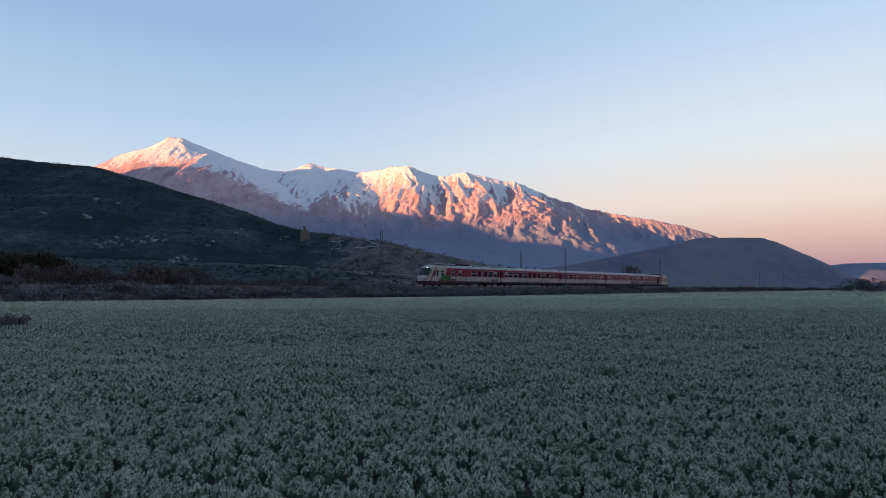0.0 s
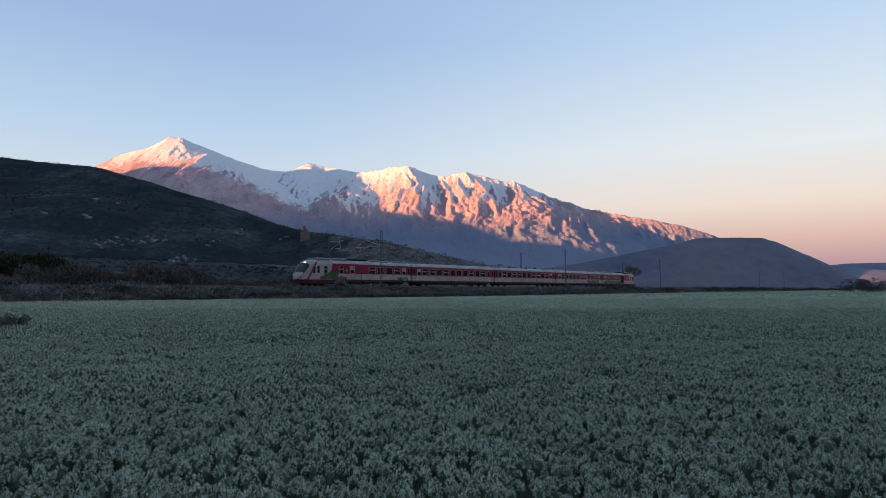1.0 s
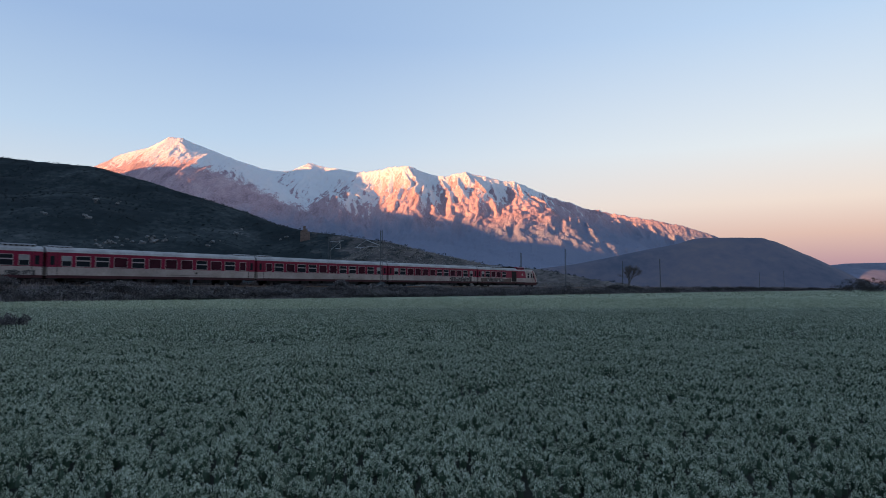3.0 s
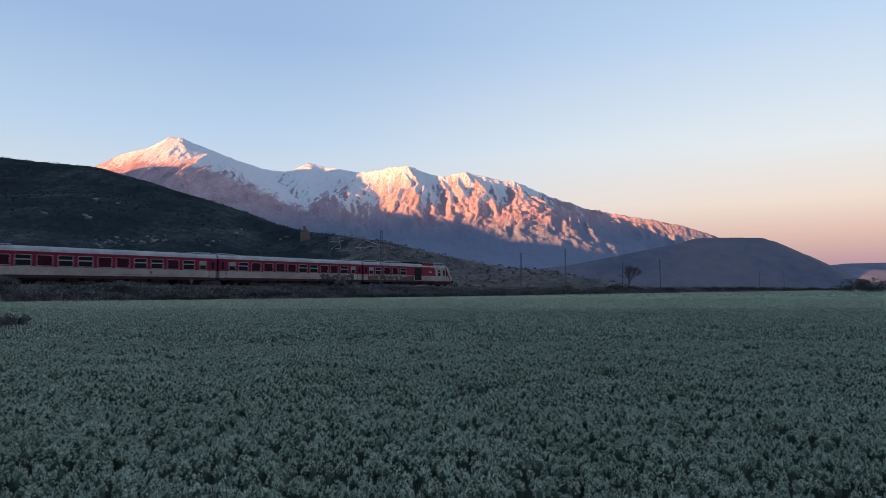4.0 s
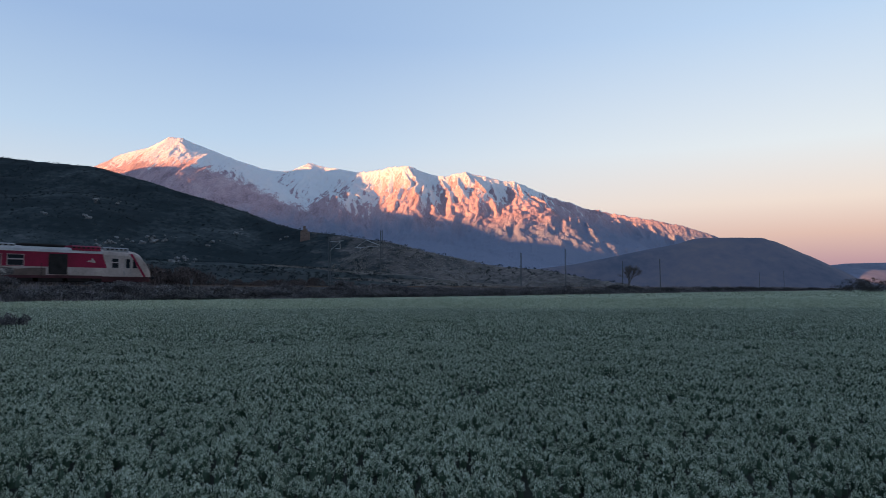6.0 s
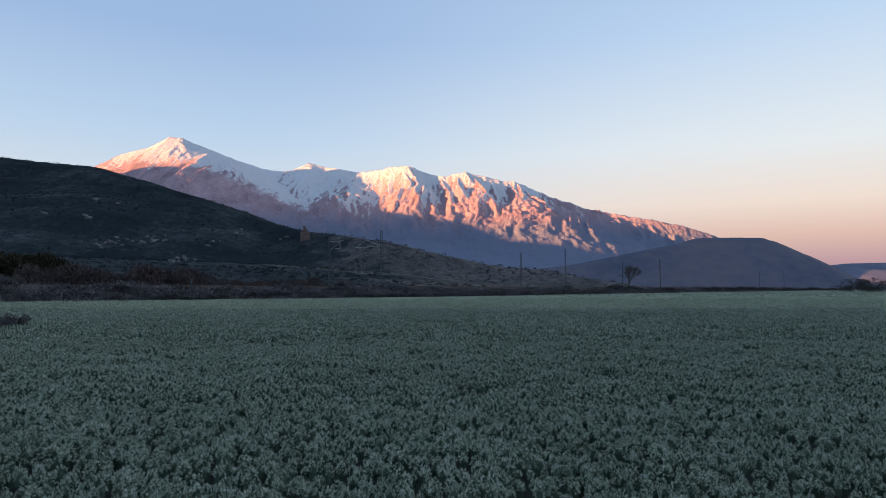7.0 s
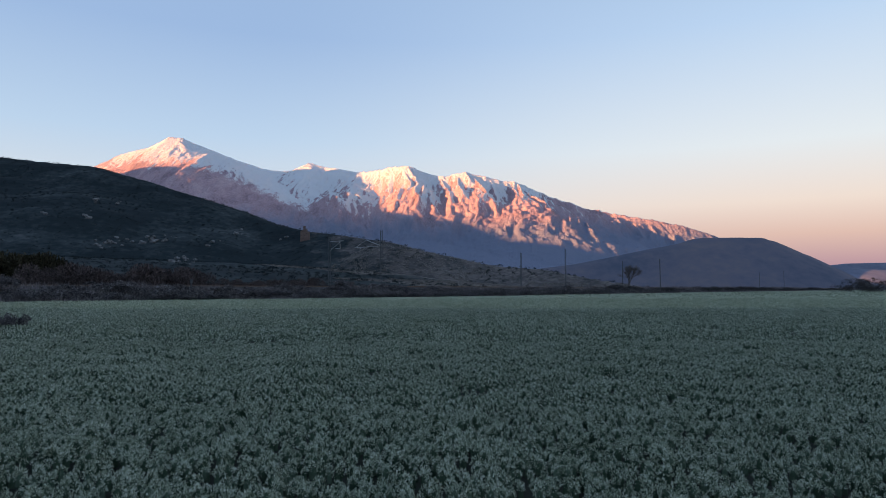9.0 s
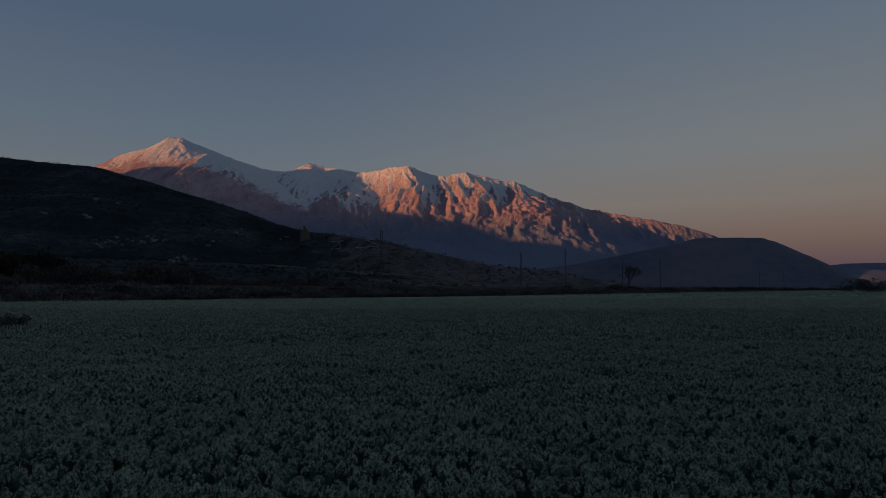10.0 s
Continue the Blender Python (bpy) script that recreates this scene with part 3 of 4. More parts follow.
def weed_strip(name, s0, s1, b0, b1, per_m2, tall, wide, seed, mat, label):
    g = np.random.default_rng(seed)
    n = int((s1 - s0) * (b1 - b0) * per_m2)
    s, b = g.uniform(s0, s1, n), g.uniform(b0, b1, n)
    x = ORIGIN.x + ALONG.x * s + BEYOND.x * b
    y = ORIGIN.y + ALONG.y * s + BEYOND.y * b
    thick = fbm(x, y, 3.2, 3, seed + 5) + 0.4 * fbm(x, y, 12, 2, seed + 6)
    keep = thick + g.uniform(-0.7, 0.7, n) > -0.35
    x, y, thick = x[keep], y[keep], thick[keep]
    v, f = blades(x, y, ground_at(x, y) - 0.05, tall * (0.62 + 0.62 * np.clip(thick, -0.7, 1.1)), wide, seed)
    ob = new(name, mesh_from(name, v, f, mat))
    return tagged(ob, label, "weeds", kind="stuff")


weed_strip("dry_weeds", -130, 60, -14.4, -9.0, 30, 0.6, 0.022, 31, M_WEED, "dry brown weeds along the field's edge")
weed_strip("dry_weeds", -130, 60, -9.0, -1.8, 40, 0.8, 0.024, 36, M_WEED, "dry brown weeds along the field's edge")
weed_strip("dry_weeds", 60, 420, -14.4, -1.8, 8, 1.2, 0.07, 32, M_WEED, "dry brown weeds along the field's edge")
weed_strip("dry_weeds", -130, -5, 5.5, 40, 9, 0.9, 0.04, 33, M_REED, "dull brown grass behind the railway")
weed_strip("dry_weeds", -5, 70, 5.5, 40, 9, 0.9, 0.04, 39, M_WEED, "dry brown grass behind the railway")
weed_strip("dry_weeds", 70, 420, 5.5, 30, 3, 1.3, 0.09, 34, M_WEED, "dry brown grass behind the railway")
weed_strip("dry_grass", 20, 70, 24, 52, 5, 0.6, 0.25, 40, M_GRASS, "pale dry grass on the lower slope")
weed_strip("dry_grass", 70, 215, 24, 105, 5, 0.6, 0.25, 37, M_GRASS, "pale dry grass on the lower slope")
weed_strip("dry_grass", 120, 260, 140, 230, 2.2, 0.6, 0.35, 38, M_GRASS, "pale dry grass patches on the upper slope")
weed_strip("reeds", -100, -36, 12, 20, 28, 3.2, 0.035, 35, M_REED, "tall brown bare reeds behind the railway")


def bush_mesh(seed, mat, leaves=700, leaf=0.11, squash=0.75):
    g = np.random.default_rng(seed)
    k = 18 if leaves > 4000 else 9
    c = np.stack([g.normal(0, 0.42, k), g.normal(0, 0.42, k), g.uniform(0.25, 0.75, k) * squash], -1)
    v, f = leaf_cloud(c, g.uniform(0.25, 0.5, k), leaves // k, leaf, flat=0.9, lift=0.25, seed=seed, pair=False, tip=0.8)
    v[:, 2] = np.maximum(v[:, 2], -0.02)
    return mesh_from("bush", v, f, mat)


BUSHES = [bush_mesh(80 + i, M_BUSH, 1900, 0.065) for i in range(5)]


FAR_BUSHES = [bush_mesh(180 + i, M_FARBUSH, 4600, 0.034, 0.8) for i in range(3)]


def bush(s, b, size, i, tall=1.0, meshes=BUSHES, label="dark frosted bramble bush in the weeds", group="bushes along the railway"):
    p = on_line(s, b)
    z = float(ground_at(np.array([p.x]), np.array([p.y]))[0])
    ob = new("bush", meshes[i % len(meshes)])
    ob.matrix_basis = Matrix.LocRotScale((p.x, p.y, z - 0.04), Euler((0, 0, i * 1.7)), (size, size, size * tall))
    return tagged(ob, label, "bush", group)


g = np.random.default_rng(5)
for i in range(190):
    bush(-112 + i * 1.0 + g.uniform(-2, 2), g.uniform(-14.3, -5.0), g.uniform(1.3, 2.6), i, g.uniform(0.55, 0.85))
for i in range(34):
    bush(62 + i * 11 + g.uniform(-5, 5), g.uniform(-13.5, -8), g.uniform(2.0, 4.6), i + 3, g.uniform(0.45, 0.65), FAR_BUSHES, "low dark brown bush on the far stretch of the line")


def scrub():
    g = np.random.default_rng(91)
    n = 26000
    x, y = g.uniform(-760, 200, n), g.uniform(80, 640, n)
    s, b = to_line(x, y)
    z = hill_height(x, y)
    d = fbm(x, y, 55, 4, 93)
    up = np.clip(z / 25, 0, 1)
    keep = (b > 30) & (d + up * 0.9 + 0.7 * np.clip(-x / 150, -0.25, 1) + g.uniform(-0.4, 0.4, n) > 0.25) & (np.abs(x / y) < 0.8)
    x, y, z = x[keep], y[keep], z[keep]
    size = g.uniform(0.35, 0.9, len(x)) * (0.6 + y / 900) * (1 + 0.55 * np.clip((x + 120) / 120, 0, 1) * g.uniform(0, 1, len(x)))
    v, f = leaf_cloud(np.stack([x, y, z + size * 0.3], -1), size, 28, 0.28, flat=0.9, lift=0.2, seed=92, tip=0.8, pair=False)
    ob = new("hill_scrub", mesh_from("hill_scrub", v, f, M_SCRUB))
    tagged(ob, "dark evergreen scrub dotted over the hillside", "scrub", kind="stuff")


scrub()


# ---- railway ----
def railway():
    bm = fresh()
    prof = [(-2.6, 0.0), (-1.7, 0.45), (1.7, 0.45), (2.6, 0.0)]
    rows = []
    for s in range(-500, 901, 20):
        rows.append([bm.verts.new(on_line(s, b, RAIL_TOP - 0.60 + z)) for b, z in prof])
    for r, q in zip(rows, rows[1:]):
        for i in range(3):
            bm.faces.new((r[i], q[i], q[i + 1], r[i + 1]))
    tagged(part("track_bed", bm, M_BALLAST), "grey stone ballast bed of the railway", "track bed", kind="structure")
    for b in (-0.7175, 0.7175):
        bm = fresh()
        box(bm, -500, 900, -0.035, 0.035, -0.03, 0.0)
        box(bm, -500, 900, -0.012, 0.012, -0.13, -0.031)
        box(bm, -500, 900, -0.07, 0.07, -0.15, -0.131)
        ob = part("rail", bm, M_RAIL)
        ob.matrix_basis = line_pose(0, b, RAIL_TOP)
        tagged(ob, "rusty steel rail on the ballast", "rail", "rails")


railway()
# ---- sleepers ----
def sleepers():
    v, f = [], []
    quad = np.array([[0, 1, 3, 2], [4, 6, 7, 5], [0, 4, 5, 1], [2, 3, 7, 6], [0, 2, 6, 4], [1, 5, 7, 3]])
    for k in range(900):
        s = -160 + k * 0.6
        corners = [on_line(s + dx, dy, RAIL_TOP - 0.30 + dz) for dx in (-0.13, 0.13) for dy in (-1.25, 1.25) for dz in (0.0, 0.16)]
        f.append(quad + 8 * k)
        v += [tuple(c) for c in corners]
    ob = new("sleepers", mesh_from("sleepers", np.array(v), np.concatenate(f), M_BALLAST))
    tagged(ob, "grey concrete sleepers under the rails", "sleepers", kind="stuff")


sleepers()


# ---- overhead line masts ----
def mast(s, b, height, arm_way, armed):
    """Steel lattice mast beside the track with a tubular cantilever reaching towards the line."""
    ob = new("overhead_line_mast")
    bm = fresh()
    for dx in (-0.2, 0.2):
        box(bm, dx - 0.03, dx + 0.03, -0.06, 0.06, -0.9, height, 0.01)
    part("post", bm, M_MAST, ob)
    for k in range(int(height / 0.8)):
        z = 0.2 + k * 0.8
        bm = fresh()
        tube(bm, (-0.18, 0, z), (0.18, 0, z + 0.8), 0.015, sides=4)
        part("lacing_bar", bm, M_MAST, ob)
    w = arm_way
    bm = fresh()
    box(bm, -0.35, 0.35, -0.3, 0.3, -1.6, -0.6, 0.03)
    part("footing", bm, M_BALLAST, ob, "concrete footing")
    ob.matrix_basis = line_pose(s, b, RAIL_TOP - 0.1)
    tagged(ob, "tall grey steel overhead line mast beside the railway", "mast", "masts along the railway")
    if not armed:
        return ob
    if w < 0:
        tubes = [("cantilever_strut", 0.1, 6.0, 2.4, 7.4, 0.045), ("top_tube", 0.1, 7.6, 3.5, 7.6, 0.04), ("registration_arm", 1.3, 6.35, 2.6, 6.35, 0.035), ("drop_tube", 2.5, 7.6, 2.6, 6.2, 0.035)]
    else:
        tubes = [("cantilever_strut", 0.1, 6.4, 3.3, 7.5, 0.045), ("stay_tube", 3.3, 7.5, 5.6, 6.42, 0.035), ("registration_arm", 0.1, 6.38, 6.0, 6.32, 0.035), ("drop_tube", 4.6, 6.4, 4.7, 6.0, 0.03)]
    for name, y0, z0, y1, z1, r in tubes:
        part(name, tube(fresh(), (0, y0 * w, z0), (0, y1 * w, z1), r), M_ARM, ob, "pale galvanised tube")
    for y, z in ((0.35, 6.4), (0.35, 7.6 if w < 0 else 6.5)):
        bm = fresh()
        for q in range(3):
            tube(bm, (0, (y + q * 0.1) * w, z), (0, (y + q * 0.1 + 0.05) * w, z), 0.09, sides=8)
        part("insulator", bm, M_GREY, ob)
    return ob


for s in (-80.0, -18.2, 43.6, 105.4, 290.8):
    mast(s, -6.0, 8.85, 1, s < 0)
    mast(s, 6.0, 8.45, -1, s < 0)


# ---- train ----
CAR, HEAD = 26.4, 24.9
SIDE = 1.42
BODY = [(-1.38, 0.92), (-SIDE, 1.9), (-SIDE, 3.42), (-1.30, 3.74), (-0.95, 4.0), (-0.3, 4.09), (0.3, 4.09), (0.95, 4.0), (1.30, 3.74), (SIDE, 3.42), (SIDE, 1.9), (1.38, 0.92)]


def loft(bm, rows, cap=True):
    """Skin over rows of equal length."""
    made = [[bm.verts.new(p) for p in r] for r in rows]
    n = len(made[0])
    for r, q in zip(made, made[1:]):
        for i in range(n - 1):
            bm.faces.new((r[i], q[i], q[i + 1], r[i + 1]))
    if cap:
        bm.faces.new(made[0])
        bm.faces.new(list(reversed(made[-1])))
    return bm


def section(x, prof):
    return [(x, y, z) for y, z in prof]


def side_panel(bm, pts, y, thick=0.012):
    """A flat panel on a side wall, from its outline of (x, z)."""
    w = math.copysign(thick, y)
    inner = [bm.verts.new((x, y, z)) for x, z in pts]
    outer = [bm.verts.new((x, y + w, z)) for x, z in pts]
    bm.faces.new(outer)
    for i in range(len(pts)):
        j = (i + 1) % len(pts)
        bm.faces.new((inner[i], inner[j], outer[j], outer[i]))
    bmesh.ops.recalc_face_normals(bm, faces=bm.faces[:])
    return bm


def window(ob, x0, x1, z0, z1, y, bars, pale=False):
    """A train window: dark pane, pale metal frame, and the bar of its opening top."""
    bm = fresh()
    side_panel(bm, [(x0, z0), (x1, z0), (x1, z1), (x0, z1)], y, 0.008)
    pane = part("window", bm, M_GLASS if bars or pale else M_PANE, ob)
    bm = fresh()
    t = 0.05
    for a, b, c, d in ((x0 - t, x1 + t, z0 - t, z0), (x0 - t, x1 + t, z1, z1 + t), (x0 - t, x0, z0, z1), (x1, x1 + t, z0, z1)):
        side_panel(bm, [(a, c), (b, c), (b, d), (a, d)], y, 0.03)
    part("window_frame", bm, M_ALU, pane)
    if bars:
        bm = fresh()
        zc = z0 + (z1 - z0) * 0.58
        side_panel(bm, [(x0, zc - 0.06), (x1, zc - 0.06), (x1, zc + 0.06), (x0, zc + 0.06)], y, 0.022)
        part("window_bar", bm, M_ALU, pane)
    if pale:
        bm = fresh()
        zc = z0 + (z1 - z0) * 0.5
        side_panel(bm, [(x0, zc), (x1, zc), (x1, z1), (x0, z1)], y, 0.016)
        part("blind", bm, M_BLIND, pane, "pale lowered blind")


def bogie(ob, x):
    bm = fresh()
    for y in (-1.05, 1.05):
        box(bm, x - 1.75, x + 1.75, y - 0.09, y + 0.09, 0.42, 0.72, 0.04)
        box(bm, x - 0.45, x + 0.45, y - 0.13, y + 0.13, 0.30, 0.62, 0.04)
    box(bm, x - 0.35, x + 0.35, -1.0, 1.0, 0.45, 0.75)
    bg = part("bogie", bm, M_DARK, ob)
    for dx in (-1.25, 1.25):
        bm = fresh()
        for y in (-0.76, 0.76):
            tube(bm, (x + dx, y - 0.065, 0.46), (x + dx, y + 0.065, 0.46), 0.46, sides=20)
        tube(bm, (x + dx, -0.76, 0.46), (x + dx, 0.76, 0.46), 0.08, sides=8)
        part("wheelset", bm, M_DARK, bg)


def belly(ob, x0, x1):
    bm = fresh()
    box(bm, x0, x1, -1.15, 1.15, 0.78, 0.93)
    part("underframe", bm, M_DARK, ob)
    g = random.Random(int(x0 * 10) + 3)
    x = x0 + 5.0
    while x < x1 - 7:
        w = g.uniform(1.0, 2.6)
        bm = fresh()
        box(bm, x, x + w, -1.3, 1.3, 0.32 + g.uniform(0, 0.15), 0.78, 0.04)
        part("equipment_box", bm, M_DARK, ob)
        x += w + g.uniform(0.2, 0.7)


def gangway(ob, x, way):
    bm = fresh()
    for k in range(4):
        a = x + way * (0.05 * k)
        box(bm, min(a, a + way * 0.035), max(a, a + way * 0.035), -0.75, 0.75, 1.15, 3.3, 0.0)
    part("gangway_bellows", bm, M_DARK, ob, "black rubber bellows")


def coat(ob, name, x0, x1, z0, z1, y, mat, label, seed):
    """An uneven spray-painted patch on the side."""
    g = random.Random(seed)
    n = 9
    top = [(x0 + (x1 - x0) * i / n, z1 - g.uniform(0, 0.35) * (z1 - z0)) for i in range(n + 1)]
    low = [(x0 + (x1 - x0) * i / n, z0 + g.uniform(0, 0.12) * (z1 - z0)) for i in range(n + 1)]
    part(name, side_panel(fresh(), low + top[::-1], y, 0.006), mat, ob, label)


def door(ob, x0, x1, y):
    bm = fresh()
    side_panel(bm, [(x0, 1.0), (x1, 1.0), (x1, 3.3), (x0, 3.3)], y, 0.010)
    d = part("door", bm, M_RED, ob, "red carriage door with a cream foot")
    bm = fresh()
    side_panel(bm, [(x0, 1.0), (x1, 1.0), (x1, 1.88), (x0, 1.88)], y, 0.014)
    part("door_foot", bm, M_WHITE, d)
    for x in (x0 - 0.04, x1):
        bm = fresh()
        side_panel(bm, [(x, 0.95), (x + 0.05, 0.95), (x + 0.05, 3.3), (x, 3.3)], y, 0.018)
        part("door_seal", bm, M_DARK, d)
    bm = fresh()
    side_panel(bm, [(x0 + 0.25, 2.1), (x1 - 0.25, 2.1), (x1 - 0.25, 3.05), (x0 + 0.25, 3.05)], y, 0.016)
    part("door_pane", bm, M_GLASS, d)
    bm = fresh()
    side_panel(bm, [(x0, 0.62), (x1, 0.62), (x1, 0.72), (x0, 0.72)], math.copysign(1.25, y), 0.2)
    part("step", bm, M_DARK, d)


def trunk_of_car(ob, x0, x1):
    """Cream lower body, red window band and pale roof between x0 and x1."""
    part("lower_body", loft(fresh(), [section(x0, [BODY[0], BODY[1], BODY[10], BODY[11]]), section(x1, [BODY[0], BODY[1], BODY[10], BODY[11]])]), M_WHITE, ob, "dusty cream lower side")
    band = [(-SIDE, 1.9), (-SIDE, 3.42), (SIDE, 3.42), (SIDE, 1.9)]
    part("upper_body", loft(fresh(), [section(x0, band), section(x1, band)]), M_RED, ob, "red window band")
    part("roof", loft(fresh(), [section(x0 - 0.02, BODY[2:10]), section(x1 + 0.02, BODY[2:10])]), M_ROOF, ob, "pale grey curved roof")
    for y in (-SIDE, SIDE):
        bm = fresh()
        side_panel(bm, [(x0, 3.40), (x1, 3.40), (x1, 3.46), (x0, 3.46)], y, 0.03)
        part("gutter", bm, M_RED, ob)
        bm = fresh()
        side_panel(bm, [(x0, 0.70), (x1, 0.70), (x1, 1.02), (x0, 1.02)], y * 0.985, 0.012)
        part("sole_bar", bm, M_SKIRT, ob, "dirty dark red sole bar")


def roof_unit(ob, x0, x1, top=4.12, wide=0.95, mat=None, name="roof_unit"):
    top += 0.17
    bm = fresh()
    loft(bm, [section(x0, [(-wide, 3.75), (-wide, top - 0.12), (-wide + 0.18, top), (wide - 0.18, top), (wide, top - 0.12), (wide, 3.75)]),
              section(x1, [(-wide, 3.75), (-wide, top - 0.12), (-wide + 0.18, top), (wide - 0.18, top), (wide, top - 0.12), (wide, 3.75)])])
    u = part(name, bm, mat or M_GREY, ob)
    bm = fresh()
    for k in range(max(2, int((x1 - x0) / 0.5))):
        a = x0 + 0.2 + k * 0.5
        if a + 0.25 < x1:
            box(bm, a, a + 0.3, -wide - 0.01, wide + 0.01, 3.98, top - 0.14)
    part("grille", bm, M_DARK, u)


def carriage(pattern, seed, pale, painted):
    ob = new("railway_carriage")
    trunk_of_car(ob, 0.16, CAR - 0.16)
    for y in (-SIDE, SIDE):
        window(ob, 1.68, 2.62, 2.02, 3.05, y, False, "a" in pale)
        for k in range(10):
            x = 3.12 + k * 2.05
            window(ob, x, x + 1.46, 2.0, 3.08, y, pattern[k] == "b")
        window(ob, 23.82, 24.7, 2.02, 3.05, y, False, "z" in pale)
        door(ob, 0.26, 1.2, y)
        door(ob, CAR - 1.2, CAR - 0.26, y)
        bm = fresh()
        for k in range(5):
            side_panel(bm, [(17.35 + 0.05 * k, 1.4), (17.38 + 0.05 * k, 1.4), (17.38 + 0.05 * k, 1.62), (17.35 + 0.05 * k, 1.62)], y * 0.994, 0.02)
        part("lettering", bm, M_DARK, ob)
        bm = fresh()
        side_panel(bm, [(13.1, 1.2), (19.4, 1.2), (19.4, 1.22), (13.1, 1.22)], y * 0.989, 0.02)
        part("seam", bm, M_DARK, ob)
    for k in painted:
        coat(ob, "spray_paint", 17.6 + k, 24.4, 0.95, 1.95, -SIDE - 0.002, M_SPRAY, "grey and black spray paint", seed)
    roof_unit(ob, 0.5, 2.9, 4.06, 0.9)
    roof_unit(ob, CAR - 3.2, CAR - 0.6, 4.06, 0.9)
    bogie(ob, 3.7)
    bogie(ob, CAR - 3.7)
    belly(ob, 0.3, CAR - 0.3)
    gangway(ob, 0.16, -1)
    gangway(ob, CAR - 0.16, 1)
    return tagged(ob, "red and cream passenger carriage with a pale roof", "train car", "cars of the train")


NOSE = [(0.5, 1.38, 0.62), (0.62, 1.62, 0.95), (0.85, 1.92, 1.16), (1.15, 2.42, 1.28), (1.5, 2.98, 1.35), (1.85, 3.44, 1.38), (2.2, 3.72, 1.40), (2.7, 3.95, 1.42), (6.4, 4.09, 1.42)]


def nose_at(x):
    for (x0, h0, w0), (x1, h1, w1) in zip(NOSE, NOSE[1:]):
        if x <= x1:
            t = (x - x0) / (x1 - x0)
            return h0 + t * (h1 - h0), w0 + t * (w1 - w0)
    return NOSE[-1][1:]


def nose_section(x, low=0.93):
    top, wide = nose_at(x)
    return [(x, y / SIDE * wide, low + (z - 0.92) * (top - low) / (4.09 - 0.92)) for y, z in BODY]


def power_car(tail=False):
    """The end car: sloped cab at x = 0, machine room behind it, then a saloon."""
    ob = new("driving_power_car")
    part("cab", loft(fresh(), [nose_section(x) for x, h, w in NOSE]), M_WHITE, ob, "white sloped driver's cab")
    trunk_of_car(ob, 6.4, HEAD - 0.16)
    # dark skirt below the cab
    bm = fresh()
    loft(bm, [[(x, -w * 0.96, 0.35), (x, -w * 1.01, 0.95), (x, w * 1.01, 0.95), (x, w * 0.96, 0.35)] for x, w in ((0.46, 0.66), (0.62, 0.96), (0.9, 1.18), (1.6, 1.37), (6.4, 1.41))])
    part("skirt", bm, M_SKIRT, ob, "dark red skirt")
    # windscreen
    bm = fresh()
    rows = []
    for x in (0.92, 1.15, 1.5, 1.84):
        top, wide = nose_at(x)
        k = (top - 0.93) / 3.05
        rows.append([(x - 0.03, y * wide, top - d * k + 0.035) for y, d in ((-1.012, 0.62), (-0.92, 0.31), (-0.64, 0.09), (-0.21, 0.0), (0.21, 0.0), (0.64, 0.09), (0.92, 0.31), (1.012, 0.62))])
    part("windscreen", loft(bm, rows, cap=False), M_GLASS, ob, "dark wrap-round windscreen")
    for y in (-0.45, 0.35):
        bm = fresh()
        tube(bm, (0.88, y, nose_at(0.88)[0] + 0.05), (1.4, y + 0.25, nose_at(1.4)[0] + 0.06), 0.015, sides=4)
        part("wiper", bm, M_DARK, ob)
    bm = fresh()
    bmesh.ops.create_uvsphere(bm, u_segments=12, v_segments=8, radius=0.085, matrix=pose(1.9, -0.25, nose_at(1.95)[0] + 0.02))
    part("headlamp", bm, M_LAMP if not tail else M_GLASS, ob, "bright white top headlamp" if not tail else "unlit top headlamp")
    for y in (-0.82, 0.82):
        bm = fresh()
        box(bm, 0.55, 0.8, y - 0.16, y + 0.16, 1.2, 1.38, 0.03)
        part("lower_headlamp", bm, M_GLASS, ob)
        bm = fresh()
        tube(bm, (0.22, y, 0.88), (0.7, y, 0.88), 0.09, sides=8)
        tube(bm, (0.17, y, 0.88), (0.22, y, 0.88), 0.2, sides=12)
        part("buffer", bm, M_DARK, ob)
    for y in (-1, 1):
        def wall(x):
            return y * (nose_at(x)[1] + 0.004)
        # red sash that rises along the cab's pillar
        bm = fresh()
        for dx in range(8):
            xa, xb = 1.35 + dx * 0.21, 1.56 + dx * 0.21
            za, zb = 0.95 + dx * 0.33, 0.95 + (dx + 1) * 0.33
            q = [bm.verts.new((x, wall(x) * k, min(z, nose_at(x)[0] - 0.18))) for x, z, k in
                 ((xa, za, 1.002), (xa + 0.34, za, 1.002), (xb + 0.34, zb, 1.002 - 0.012 * max(0, zb - 3.0)), (xb, zb, 1.002 - 0.012 * max(0, zb - 3.0)))]
            bm.faces.new(q)
        part("red_sash", bm, M_RED, ob)
        yy = y * SIDE
        bm = fresh()
        side_panel(bm, [(2.42, 1.95), (2.98, 1.95), (2.98, 2.98), (2.86, 2.98)], y * 1.415, 0.012)
        part("cab_window", bm, M_GLASS, ob)
        bm = fresh()
        side_panel(bm, [(3.32, 1.95), (3.8, 1.95), (3.8, 3.0), (3.32, 3.0)], yy, 0.012)
        part("cab_door_window", bm, M_GLASS, ob)
        for x in (3.2, 3.95):
            bm = fresh()
            side_panel(bm, [(x, 1.0), (x + 0.04, 1.0), (x + 0.04, 3.3), (x, 3.3)], yy, 0.014)
            part("door_seal", bm, M_GREY, ob)
        window(ob, 4.66, 5.38, 1.95, 3.0, yy, True)
